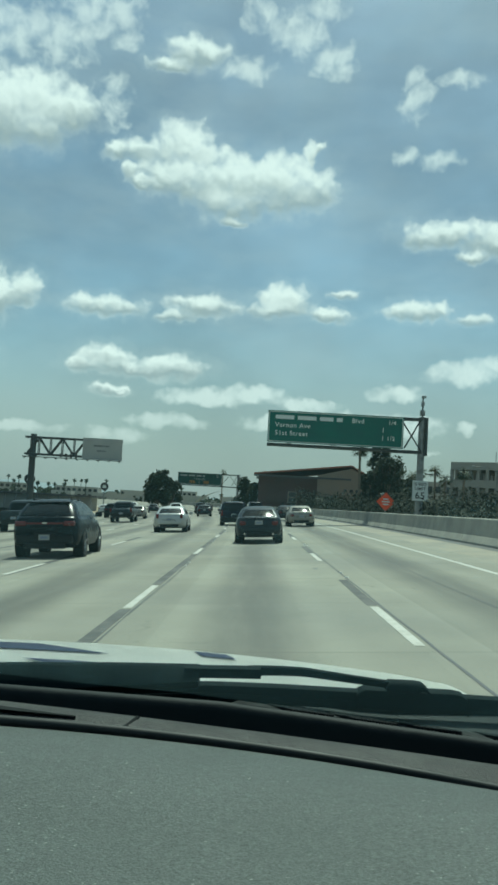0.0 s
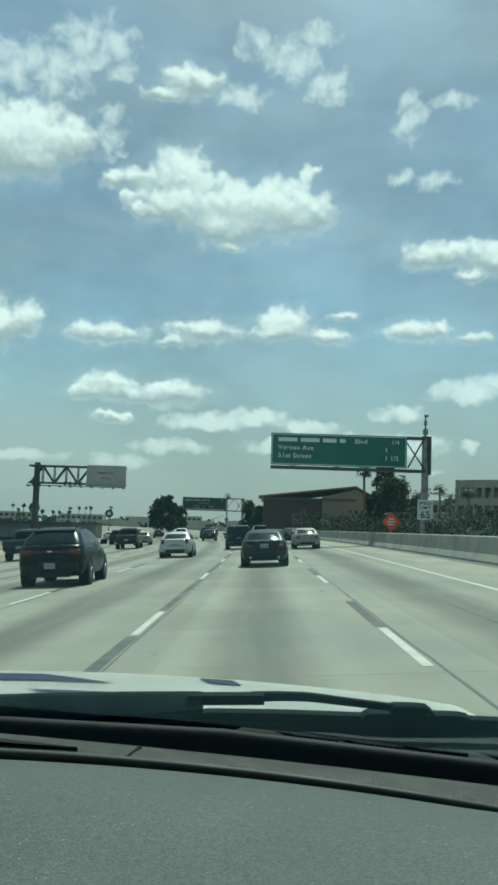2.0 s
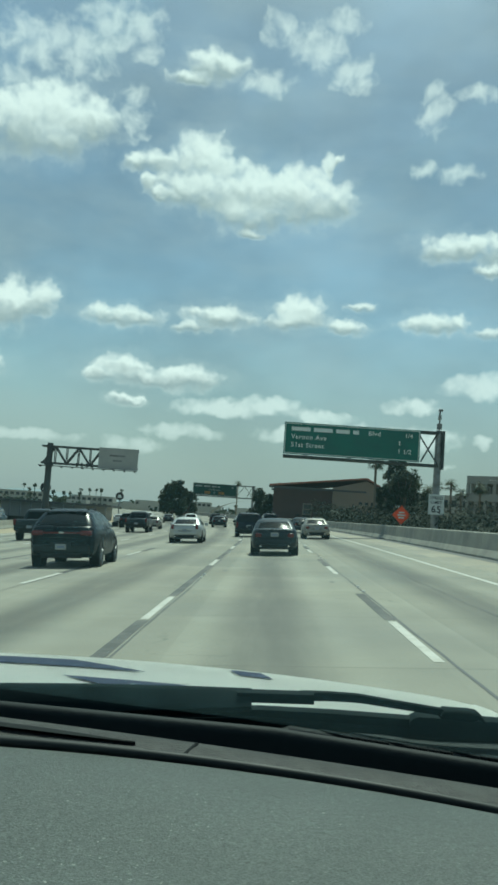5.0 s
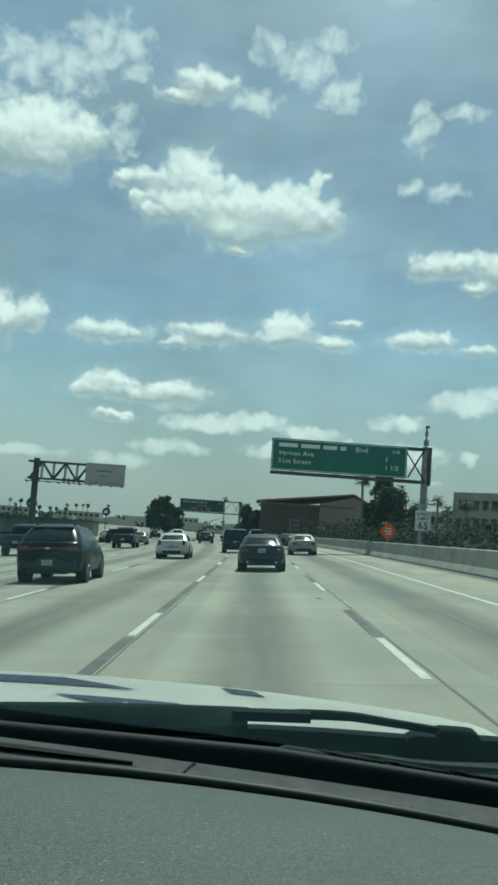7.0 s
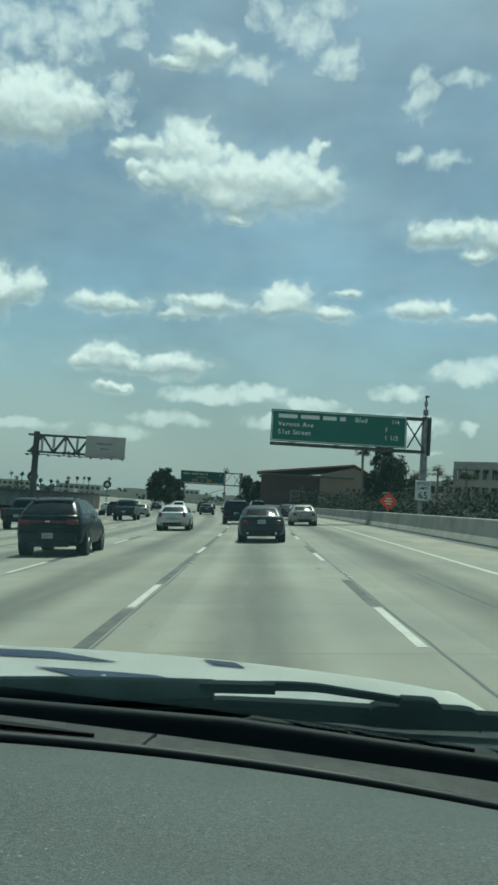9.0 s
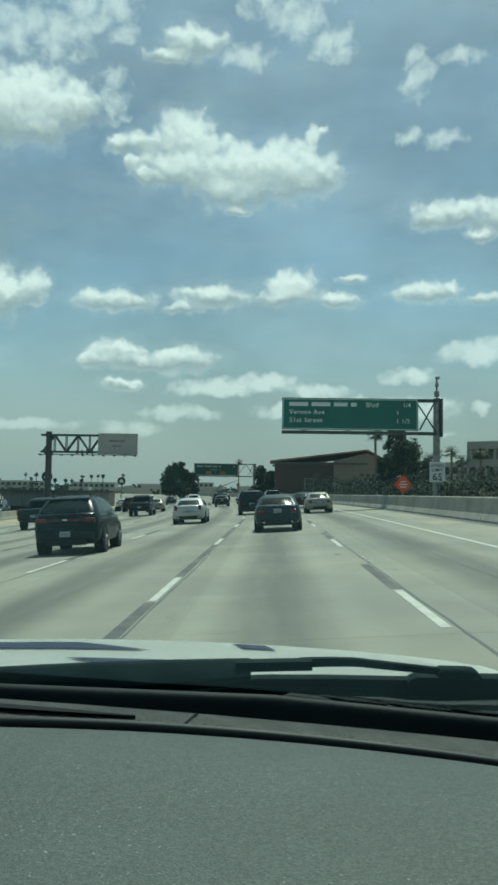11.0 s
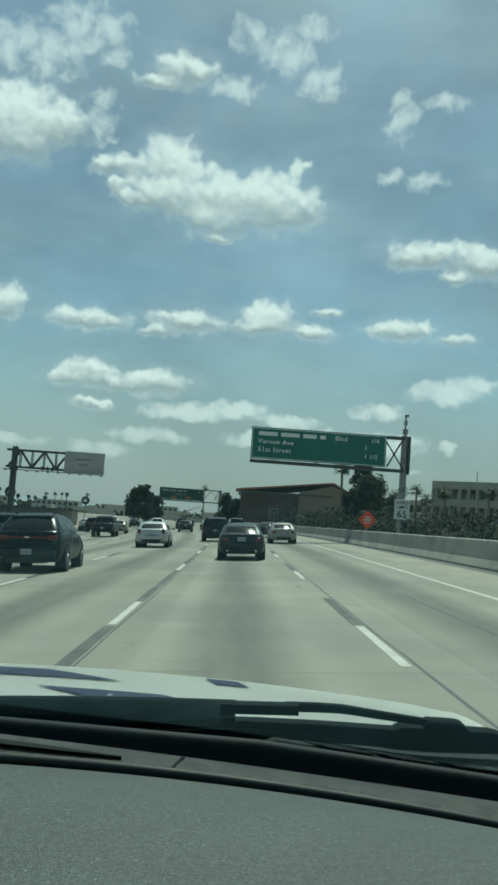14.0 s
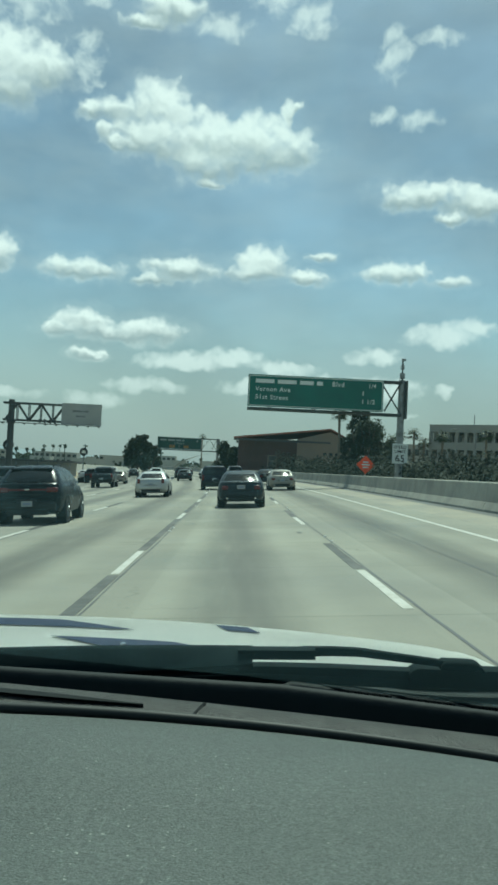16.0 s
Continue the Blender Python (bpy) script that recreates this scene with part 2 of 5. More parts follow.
def concrete_road():
    """Old pale freeway concrete: slabs, oil bands along the lanes, patches and fine cracks."""
    m = bpy.data.materials.new("road_concrete")
    m.use_nodes = True
    N = Nodes(m.node_tree)
    b = [n for n in N.nodes if n.type == "BSDF_PRINCIPLED"][0]
    uv = N.nodes.new("ShaderNodeUVMap")
    uv.uv_map = "lane"
    at = uv.outputs[0]
    u, v, _ = N.split(at)
    # lane coordinate: 0 in the middle of a lane, 0.5 on its lines
    lane = N.math("ABSOLUTE", N.math("SUBTRACT", N.math("FRACT", N.math("MULTIPLY_ADD", u, 1 / 3.6, 0.5)), 0.5))
    stretched = N.vec("MULTIPLY", at, (1.0, 0.06, 0))
    streak = N.noise(stretched, 1.1, 5.0, 0.6)
    oil = N.math("MULTIPLY", N.smooth(lane, 0.04, 0.24, 1.0, 0.0), N.smooth(streak, 0.24, 0.58, 0.25, 1.0))
    wheel = N.smooth(N.math("ABSOLUTE", N.math("SUBTRACT", lane, 0.27)), 0.0, 0.10, 1.0, 0.0)
    slab = N.nodes.new("ShaderNodeTexWhiteNoise")
    slab.noise_dimensions = "2D"
    N.put(slab.inputs["Vector"], N.join(N.math("FLOOR", N.math("MULTIPLY_ADD", u, 1 / 3.6, 0.5)), N.math("FLOOR", N.math("MULTIPLY", v, 1 / 4.6))))
    blot = N.noise(at, 0.35, 6.0, 0.62)
    grain = N.noise(at, 28.0, 3.0)
    tone = N.math("MULTIPLY_ADD", slab.outputs["Value"], 0.10, 0.95)
    # strips of different age, poured side by side
    pour = N.nodes.new("ShaderNodeTexWhiteNoise")
    pour.noise_dimensions = "2D"
    N.put(pour.inputs["Vector"], N.join(N.math("FLOOR", N.math("MULTIPLY_ADD", u, 1 / 1.8, 0.62)), N.math("FLOOR", N.math("MULTIPLY", v, 1 / 92.0))))
    tone = N.math("MULTIPLY", tone, N.math("MULTIPLY_ADD", pour.outputs["Value"], 0.17, 0.915))
    tone = N.math("MULTIPLY", tone, N.math("MULTIPLY_ADD", blot, 0.52, 0.74))
    tone = N.math("MULTIPLY", tone, N.math("MULTIPLY_ADD", grain, 0.22, 0.89))
    tone = N.math("MULTIPLY", tone, N.math("MULTIPLY_ADD", wheel, 0.08, 1.0))
    tone = N.math("MULTIPLY", tone, N.math("MULTIPLY_ADD", oil, -0.56, 1.0))
    # transverse joints and wandering cracks
    joint = N.smooth(N.math("ABSOLUTE", N.math("SUBTRACT", N.math("FRACT", N.math("MULTIPLY", v, 1 / 4.6)), 0.5)), 0.4955, 0.4985)
    crack = N.nodes.new("ShaderNodeTexVoronoi")
    crack.feature = "DISTANCE_TO_EDGE"
    crack.inputs["Scale"].default_value = 0.16
    N.put(crack.inputs["Vector"], N.vec("ADD", at, N.vec("MULTIPLY", N.noise(at, 0.8, 4.0, 0.6, True), (1.8, 1.8, 0))))
    cracks = N.math("MULTIPLY", N.smooth(crack.outputs["Distance"], 0.0, 0.006, 1.0, 0.0), N.smooth(blot, 0.5, 0.6))
    dark = N.math("MAXIMUM", N.math("MULTIPLY", joint, 0.45), N.math("MULTIPLY", cracks, 0.5))
    c = N.mix(N.smooth(N.noise(at, 0.12, 4.0), 0.4, 0.65), (0.250, 0.241, 0.196, 1), (0.207, 0.204, 0.176, 1))
    c = N.mix(1.0, c, N.join(tone, tone, tone), "MULTIPLY")
    c = N.mix(dark, c, (0.06, 0.06, 0.055, 1))
    N.put(b.inputs["Base Color"], c)
    N.put(b.inputs["Roughness"], N.math("MULTIPLY_ADD", oil, -0.15, 0.82))
    b.inputs["Specular IOR Level"].default_value = 0.3
    n = N.nodes.new("ShaderNodeBump")
    n.inputs["Strength"].default_value, n.inputs["Distance"].default_value = 0.25, 0.01
    N.put(n.inputs["Height"], N.math("ADD", grain, N.math("MULTIPLY", dark, -2.0)))
    N.put(b.inputs["Normal"], n.outputs[0])
    return m


def glass(name, colour=(0.02, 0.025, 0.025), rough=0.04):
    return material(name, colour, rough + 0.1, vary=0.05, bump=0.0, specular=0.6)


ROAD = concrete_road()
SOIL = material("dry_soil", (0.30, 0.26, 0.18), 0.9, vary=0.25, scale=0.3, grain=6.0, bump=0.3, bump_scale=8.0, second=(0.20, 0.20, 0.12), patch=0.05, space="World")
BARRIER = material("barrier_concrete", (0.32, 0.31, 0.265), 0.85, vary=0.32, scale=0.8, grain=14, bump=0.2, random=0.12, second=(0.24, 0.24, 0.21), patch=0.5, space="World")
WHITE_LINE = material("worn_white_paint", (0.53, 0.52, 0.47), 0.7, vary=0.25, scale=3, grain=30, second=(0.40, 0.39, 0.34), patch=3.0, space="World")
DARK_LINE = material("black_contrast_stripe", (0.062, 0.063, 0.06), 0.8, vary=0.3, scale=2, grain=20, second=(0.11, 0.108, 0.10), patch=1.4, space="World")
TAR = material("tar_sealant", (0.045, 0.045, 0.045), 0.5, vary=0.2)
DOT = material("ceramic_marker", (0.75, 0.74, 0.68), 0.4, vary=0.15)
STEEL = material("galvanised_steel", (0.28, 0.29, 0.29), 0.5, 0.7, vary=0.2, scale=2, second=(0.2, 0.2, 0.2))
DARK_STEEL = material("weathered_dark_steel", (0.07, 0.075, 0.075), 0.6, 0.4, vary=0.25)
GREEN_SIGN = material("green_sign_sheet", (0.008, 0.135, 0.10), 0.45, vary=0.15, scale=0.6, grain=8, bump=0.03, second=(0.008, 0.115, 0.088), patch=0.5)
# aged sheet, darkened further because its face is against the sun
OLD_BACKLIT_GREEN = material("old_backlit_green_sheet", (0.010, 0.060, 0.046), 0.6, vary=0.2, scale=0.6, grain=8, bump=0.03, second=(0.014, 0.048, 0.038), patch=0.5)
SIGN_WHITE = material("reflective_white", (0.75, 0.77, 0.74), 0.5, vary=0.08)
# lettering white dimmed in its colour for the same backlit sign
DULL_WHITE = material("dull_backlit_white", (0.34, 0.36, 0.34), 0.6, vary=0.15)
SIGN_YELLOW = material("faded_yellow_panel", (0.40, 0.20, 0.04), 0.6, vary=0.15)
SIGN_ORANGE = material("orange_warning_sheet", (0.85, 0.10, 0.03), 0.5, vary=0.12)
SIGN_BACK = material("bare_aluminium_back", (0.42, 0.42, 0.40), 0.6, 0.3, vary=0.2, scale=0.7)
SIGN_BLACK = material("black_lettering", (0.02, 0.02, 0.02), 0.6)
BRICK = material("red_brown_brick", (0.105, 0.066, 0.058), 0.85, vary=0.2, scale=0.5, grain=3.0, second=(0.088, 0.057, 0.05), patch=0.15)
TAN = material("tan_stucco", (0.30, 0.235, 0.185), 0.9, vary=0.12, scale=0.4, grain=5)
ROOF_TILE = material("terracotta_tiles", (0.32, 0.13, 0.085), 0.8, vary=0.25, scale=0.8, grain=6, bump=0.4, bump_scale=4)
GARAGE = material("grey_precast_concrete", (0.33, 0.325, 0.30), 0.85, vary=0.15, scale=0.3, grain=4)
PALE_WALL = material("pale_painted_wall", (0.37, 0.37, 0.345), 0.85, vary=0.12, scale=0.3, random=0.25)
WINDOW = glass("dark_window_glass", (0.03, 0.04, 0.045), 0.05)
# dark copy of the concrete, with indoor shade put into its colour
SHADE = material("shade_toned_concrete", (0.10, 0.10, 0.10), 0.9)
BARK = material("tree_bark", (0.13, 0.10, 0.075), 0.9, vary=0.3, scale=2, grain=15, bump=0.4)
PALM_BARK = material("palm_trunk_bark", (0.20, 0.165, 0.125), 0.9, vary=0.25, scale=2, grain=12, bump=0.4)
LEAF = material("dusty_green_leaves", (0.021, 0.029, 0.017), 0.7, vary=0.4, scale=0.7, grain=5, bump=0, second=(0.016, 0.023, 0.013), patch=0.25, specular=0.1)
DARK_LEAF = material("dark_green_leaves", (0.035, 0.05, 0.025), 0.7, vary=0.4, scale=0.7, grain=5, bump=0, second=(0.022, 0.034, 0.018), patch=0.5, specular=0.2)
PALM_LEAF = material("palm_fronds", (0.05, 0.065, 0.03), 0.65, vary=0.4, scale=1.0, grain=6, bump=0, specular=0.25)
FAR_GREEN = material("far_trees", (0.05, 0.065, 0.045), 0.9, vary=0.3, scale=0.1, grain=0.6, bump=0, specular=0.1)
# pale blue of distance haze put into the hills' colour
FAR_HILL = material("haze_tinted_hills", (0.30, 0.36, 0.38), 1.0, vary=0.1, scale=0.002, grain=0.02, bump=0, specular=0.0)
RUBBER = material("tyre_rubber", (0.022, 0.022, 0.022), 0.8, vary=0.2)
RIM = material("alloy_rim", (0.20, 0.21, 0.215), 0.4, 0.8, vary=0.1)
TRIM = material("black_plastic_trim", (0.020, 0.023, 0.024), 0.6, vary=0.2, specular=0.2)
CHROME = material("chrome_strip", (0.6, 0.6, 0.6), 0.15, 1.0, vary=0.05, bump=0)
CAR_GLASS = glass("tinted_car_glass", (0.012, 0.016, 0.018), 0.03)
for n in CAR_GLASS.node_tree.nodes:
    if n.type == "BSDF_PRINCIPLED":
        CAR_GLASS.node_tree.links.remove(n.inputs["Roughness"].links[0])
        n.inputs["Roughness"].default_value, n.inputs["Specular IOR Level"].default_value = 0.10, 0.4
RED_LENS = material("red_tail_lens", (0.11, 0.007, 0.009), 0.25, vary=0.1, bump=0, coat=0.2)
PLATE = material("pale_number_plate", (0.34, 0.35, 0.34), 0.5, vary=0.06)
PLATE_BAR = material("blue_plate_bar", (0.22, 0.25, 0.34), 0.5)


def dash_vinyl():
    """Sun-bleached vinyl with a fine pebble grain."""
    m = bpy.data.materials.new("grained_dashboard_vinyl")
    m.use_nodes = True
    N = Nodes(m.node_tree)
    b = [n for n in N.nodes if n.type == "BSDF_PRINCIPLED"][0]
    at = N.nodes.new("ShaderNodeTexCoord").outputs["Object"]
    pebble = N.noise(at, 430.0, 3.0, 0.6)
    wide = N.noise(at, 7.0, 4.0, 0.55)
    crease = N.noise(at, 170.0, 2.0, 0.5)
    k = N.math("MULTIPLY", N.smooth(pebble, 0.28, 0.74, 0.62, 1.40), N.math("MULTIPLY_ADD", wide, 0.28, 0.86))
    k = N.math("MULTIPLY", k, N.smooth(crease, 0.32, 0.68, 0.90, 1.09))
    vinyl = N.mix(1.0, (0.178, 0.207, 0.197, 1), N.join(k, k, k), "MULTIPLY")
    # pale specks: dust together with painted glints of the sunlit grain
    dust_glints = N.math("MULTIPLY", N.smooth(N.noise(at, 260.0, 1.0, 0.4), 0.715, 0.76, 0.0, 1.0), N.smooth(wide, 0.42, 0.6, 0.25, 0.9))
    N.put(b.inputs["Base Color"], N.mix(dust_glints, vinyl, (0.62, 0.64, 0.60, 1)))
    N.put(b.inputs["Roughness"], N.math("MULTIPLY_ADD", pebble, 0.3, 0.33))
    n = N.nodes.new("ShaderNodeBump")
    n.inputs["Strength"].default_value, n.inputs["Distance"].default_value = 0.45, 0.004
    N.put(n.inputs["Height"], pebble)
    N.put(b.inputs["Normal"], n.outputs[0])
    return m


DASH = dash_vinyl()
DASH_LIP = material("dark_vinyl_lip", (0.021, 0.027, 0.028), 0.6, vary=0.15, scale=12, grain=200, bump=0.0, specular=0.3)


def dust_glints(mat, scale, share, size=1.0, pale=1.0):
    """Sparse pale specks over a material: dust, and sun glints put into its colour."""
    N = Nodes(mat.node_tree)
    b = [n for n in N.nodes if n.type == "BSDF_PRINCIPLED"][0]
    at = N.nodes.new("ShaderNodeTexCoord").outputs["Object"]
    v = N.nodes.new("ShaderNodeTexVoronoi")
    v.inputs["Scale"].default_value = scale
    N.put(v.inputs["Vector"], at)
    near = N.smooth(v.outputs["Distance"], 0.05 * size, 0.14 * size, pale, 0.0)
    few = N.math("GREATER_THAN", N.split(v.outputs["Color"])[0], 1 - share)
    base = b.inputs["Base Color"].links[0].from_socket
    N.put(b.inputs["Base Color"], N.mix(N.math("MULTIPLY", near, few), base, (0.52, 0.54, 0.51, 1)))


dust_glints(DASH, 90.0, 0.06, 1.0)
dust_glints(DASH, 240.0, 0.12, 1.6, 0.5)
DASH_TRIM = material("dashboard_front_strip", (0.058, 0.064, 0.061), 0.55, vary=0.3, scale=9, grain=160, bump=0.3, bump_scale=220, second=(0.09, 0.097, 0.09), patch=14)
BLACK_SEAL = material("black_rubber_seal", (0.011, 0.015, 0.016), 0.85, vary=0.2, specular=0.15)
WINDSCREEN_BORDER = material("windscreen_border_rubber", (0.014, 0.021, 0.023), 0.7, vary=0.25, specular=0.2)
COWL = material("black_cowl_plastic", (0.085, 0.098, 0.098), 0.8, vary=0.2, grain=120, specular=0.1)
WIPER = material("satin_black_wiper", (0.006, 0.014, 0.016), 0.8, vary=0.15, grain=150, specular=0.06)
HOOD = material("white_hood_paint", (0.83, 0.84, 0.79), 0.35, vary=0.04, scale=2, grain=60, bump=0.0, coat=0.35)
# blue reflections in the hood, given as a colour of their own
HOOD_REFLECTION = material("dark_blue_hood_reflection", (0.055, 0.075, 0.15), 0.5, vary=0.08, bump=0, coat=0.0, specular=0.25)
HEADLINER = material("grey_headliner_cloth", (0.30, 0.30, 0.28), 0.95, vary=0.1, grain=200, bump=0.2, bump_scale=300)


def paint(name, colour, rough=0.28, metal=0.0):
    return material(name, colour, rough, metal, vary=0.05, scale=1.5, grain=50, bump=0.0, coat=0.0, specular=0.13)


BLACK_PAINT = paint("black_car_paint", (0.006, 0.011, 0.016))
GREY_PAINT = paint("dark_grey_car_paint", (0.034, 0.044, 0.052), 0.3, 0.2)
NAVY_PAINT = paint("navy_car_paint", (0.015, 0.02, 0.035))
SILVER_PAINT = paint("silver_car_paint", (0.50, 0.51, 0.50), 0.32, 0.5)
WHITE_PAINT = paint("white_car_paint", (0.72, 0.73, 0.71))
BEIGE_PAINT = paint("beige_car_paint", (0.30, 0.29, 0.26), 0.3, 0.4)


# ---------- building helpers ----------
def box(bm, x0, x1, y0, y1, z0, z1):
    v = [bm.verts.new((x, y, z)) for z in (z0, z1) for y in (y0, y1) for x in (x0, x1)]
    for f in ((0, 2, 3, 1), (4, 5, 7, 6), (0, 1, 5, 4), (2, 6, 7, 3), (0, 4, 6, 2), (1, 3, 7, 5)):
        bm.faces.new([v[i] for i in f])
    return v


def boxes(*rows):
    bm = bmesh.new()
    for r in rows:
        box(bm, *r)
    return bm


def soft_box(x0, x1, y0, y1, z0, z1, r=0.02, seg=2):
    bm = boxes((x0, x1, y0, y1, z0, z1))
    bmesh.ops.bevel(bm, geom=bm.edges[:], offset=r, segments=seg, affect="EDGES", profile=0.6)
    return bm


def tube(bm, a, b, r0, r1=None, n=8, caps=True):
    """A tapered round bar from a to b."""
    a, b, r1 = Vector(a), Vector(b), r0 if r1 is None else r1
    q = (b - a).to_track_quat("Z", "Y").to_matrix()
    rings = []
    for at, r in ((a, r0), (b, r1)):
        rings.append([bm.verts.new(at + q @ Vector((r * math.cos(k * math.tau / n), r * math.sin(k * math.tau / n), 0))) for k in range(n)])
    for k in range(n):
        bm.faces.new((rings[0][k], rings[0][(k + 1) % n], rings[1][(k + 1) % n], rings[1][k]))
    if caps:
        bm.faces.new(rings[0][::-1])
        bm.faces.new(rings[1])
    return bm


def path_tube(points, radii, n=8):
    bm = bmesh.new()
    for i in range(len(points) - 1):
        tube(bm, points[i], points[i + 1], radii[i], radii[i + 1], n, True)
    return bm


def loft(rings, close=True):
    """A skin over rings of points, capped at both ends."""
    bm = bmesh.new()
    vs = [[bm.verts.new(p) for p in r] for r in rings]
    n = len(rings[0])
    for a, b in zip(vs, vs[1:]):
        for k in range(n if close else n - 1):
            bm.faces.new((a[k], a[(k + 1) % n], b[(k + 1) % n], b[k]))
    if close:
        bm.faces.new(vs[0][::-1])
        bm.faces.new(vs[-1])
    bmesh.ops.recalc_face_normals(bm, faces=bm.faces[:])
    return bm


def slab(corners, thick):
    """A thin plate over four corners, thickened along its normal."""
    c = [Vector(p) for p in corners]
    n = (c[1] - c[0]).cross(c[3] - c[0]).normalized() * thick
    bm = bmesh.new()
    a, b = [bm.verts.new(p) for p in c], [bm.verts.new(p + n) for p in c]
    bm.faces.new(a[::-1])
    bm.faces.new(b)
    for k in range(4):
        bm.faces.new((a[k], a[(k + 1) % 4], b[(k + 1) % 4], b[k]))
    return bm


def mesh(name, bm, mat, smooth=0.0):
    """Turns a bmesh into mesh data; smooth: degrees up to which edges are shaded round."""
    me = bpy.data.meshes.new(name)
    bm.to_mesh(me)
    bm.free()
    me.materials.append(mat)
    if smooth:
        me.polygons.foreach_set("use_smooth", [True] * len(me.polygons))
        me.set_sharp_from_angle(angle=radians(smooth))
    return me


def part(name, bm, mat, parent, label="", smooth=0.0, at=None):
    ob = new(name, bm if isinstance(bm, bpy.types.Mesh) else mesh(name, bm, mat, smooth))
    ob.parent = parent
    if at is not None:
        ob.matrix_basis = at
    return tagged(ob, label)


def thing(name, x, y, z, label, category, group="", kind="", turn=0.0):
    ob = new(name)
    ob.empty_display_size = 0.2
    ob.matrix_basis = pose(x, y, z, 0, 0, turn)
    return tagged(ob, label, category, group, kind)


def text(name, words, size, mat, parent, at, align="LEFT", spacing=1.12):
    """Lettering in the built-in font, as a thin mesh standing upright and facing -y."""
    c = bpy.data.curves.new(name, "FONT")
    c.body, c.size, c.extrude, c.align_x, c.space_character = words, size, 0.006, align, spacing
    c.resolution_u, c.offset = 3, size * 0.012
    tmp = new(name, c)
    me = bpy.data.meshes.new_from_object(tmp.evaluated_get(bpy.context.evaluated_depsgraph_get()))
    bpy.data.objects.remove(tmp)
    me.materials.clear()
    me.materials.append(mat)
    ob = part(name, me, mat, parent)
    ob.matrix_basis = pose(*at, 90, 0, 0)
    return ob


# ---------- ground and road ----------
BEND_FROM, BEND_RADIUS = 45.0, 900.0
FLOOR = -1.75                         # level of the land beside the raised road


def bend(y):
    """How far the road has swung to the left at y, and its direction there."""
    d = max(0.0, y - BEND_FROM)
    return -d * d / (2 * BEND_RADIUS), d / BEND_RADIUS


def on_road(x, y, z=0.0):
    return Vector((x * math.cos(radians(BANK)) + bend(y)[0], y, z + x * math.sin(radians(BANK))))


def lying(x, y, turn=0.0):
    """The pose of what stands on the leaning road."""
    o, s = bend(y)
    return Matrix.Translation(on_road(x, y)) @ pose(0, 0, 0, 0, 0, math.degrees(s)) @ TILT @ pose(0, 0, 0, 0, 0, turn)


def strip(x0, x1, y0, y1, z, step=4.0, thick=0.0):
    """A band along the road between two offsets."""
    bm = bmesh.new()
    n = max(1, int(round((y1 - y0) / step)))
    rows = []
    for i in range(n + 1):
        y = y0 + (y1 - y0) * i / n
        rows.append([bm.verts.new(on_road(x0, y, z)), bm.verts.new(on_road(x1, y, z))])
    for a, b in zip(rows, rows[1:]):
        bm.faces.new((a[0], a[1], b[1], b[0]))
    if thick:
        r = bmesh.ops.extrude_face_region(bm, geom=bm.faces[:])
        bmesh.ops.translate(bm, vec=(0, 0, -thick), verts=[v for v in r["geom"] if isinstance(v, bmesh.types.BMVert)])
        bmesh.ops.recalc_face_normals(bm, faces=bm.faces[:])
    return bm


bm = bmesh.new()
edges = [-4500, -1500, -400, -100, 0, 100, 400, 1500, 4500]
grid = [[bm.verts.new((x, y, FLOOR)) for x in edges] for y in edges]
for j in range(len(edges) - 1):
    for i in range(len(edges) - 1):
        bm.faces.new((grid[j][i], grid[j][i + 1], grid[j + 1][i + 1], grid[j + 1][i]))
ground = part("ground", bm, SOIL, None)
tagged(ground, "dry tan soil reaching to the horizon", "ground", kind="structure")

LEFT_EDGE, RIGHT_EDGE = -26.0, 8.2
bm = strip(LEFT_EDGE, RIGHT_EDGE + 0.3, -60, 560, 0.0, 4.0, 0.05)
uv = bm.loops.layers.uv.new("lane")
for f in bm.faces:
    for l in f.loops:
        x, y, _ = l.vert.co
        l[uv].uv = ((x - bend(y)[0]) / math.cos(radians(BANK)), y)
road = part("road", bm, ROAD, None)
tagged(road, "pale worn concrete freeway with oil-darkened lanes", "road", kind="structure")

# lane lines: dashes of 12 feet every 48 feet, with black contrast stripes between them
dash = mesh("lane_dash", boxes((-0.06, 0.06, 0, 3.66, -0.02, 0.004)), WHITE_LINE)
gap = mesh("contrast_stripe", boxes((-0.085, 0.085, 0, 4.6, -0.02, 0.003)), DARK_LINE)
long_gap = mesh("contrast_stripe", boxes((-0.085, 0.085, 0, 10.6, -0.02, 0.003)), DARK_LINE)
dot = mesh("road_marker", tube(bmesh.new(), (0, 0, -0.01), (0, 0, 0.018), 0.05, 0.035, 8), DOT)


for x, phase in ((1.8, 9.6), (-1.8, 13.2), (-5.4, 5.0), (-9.0, 11.0), (-12.6, 2.0), (-16.2, 7.0)):
    y = phase - 14.63
    while y < 260:
        if y > -12:
            part("lane_dash", dash, None, road, at=lying(x, y))
            if y < 130:
                part("contrast_stripe", long_gap if x == -1.8 else gap, None, road, at=lying(x, y + 3.85))
        y += 14.63
for x, phase in ((1.8, 4.0), (-1.8, 7.6)):
    for k in range(8):
        for j in range(2):
            part("road_marker", dot, None, road, at=lying(x + 0.14, phase + 14.63 * k + 1.2 * j))
part("edge_line", strip(5.2, 5.34, -30, 420, 0.004, 4.0), WHITE_LINE, road)
part("edge_line", strip(-20.0, -19.86, -30, 420, 0.004, 4.0), WHITE_LINE, road)
part("edge_line", strip(-19.5, -19.36, -30, 420, 0.004, 4.0), WHITE_LINE, road)

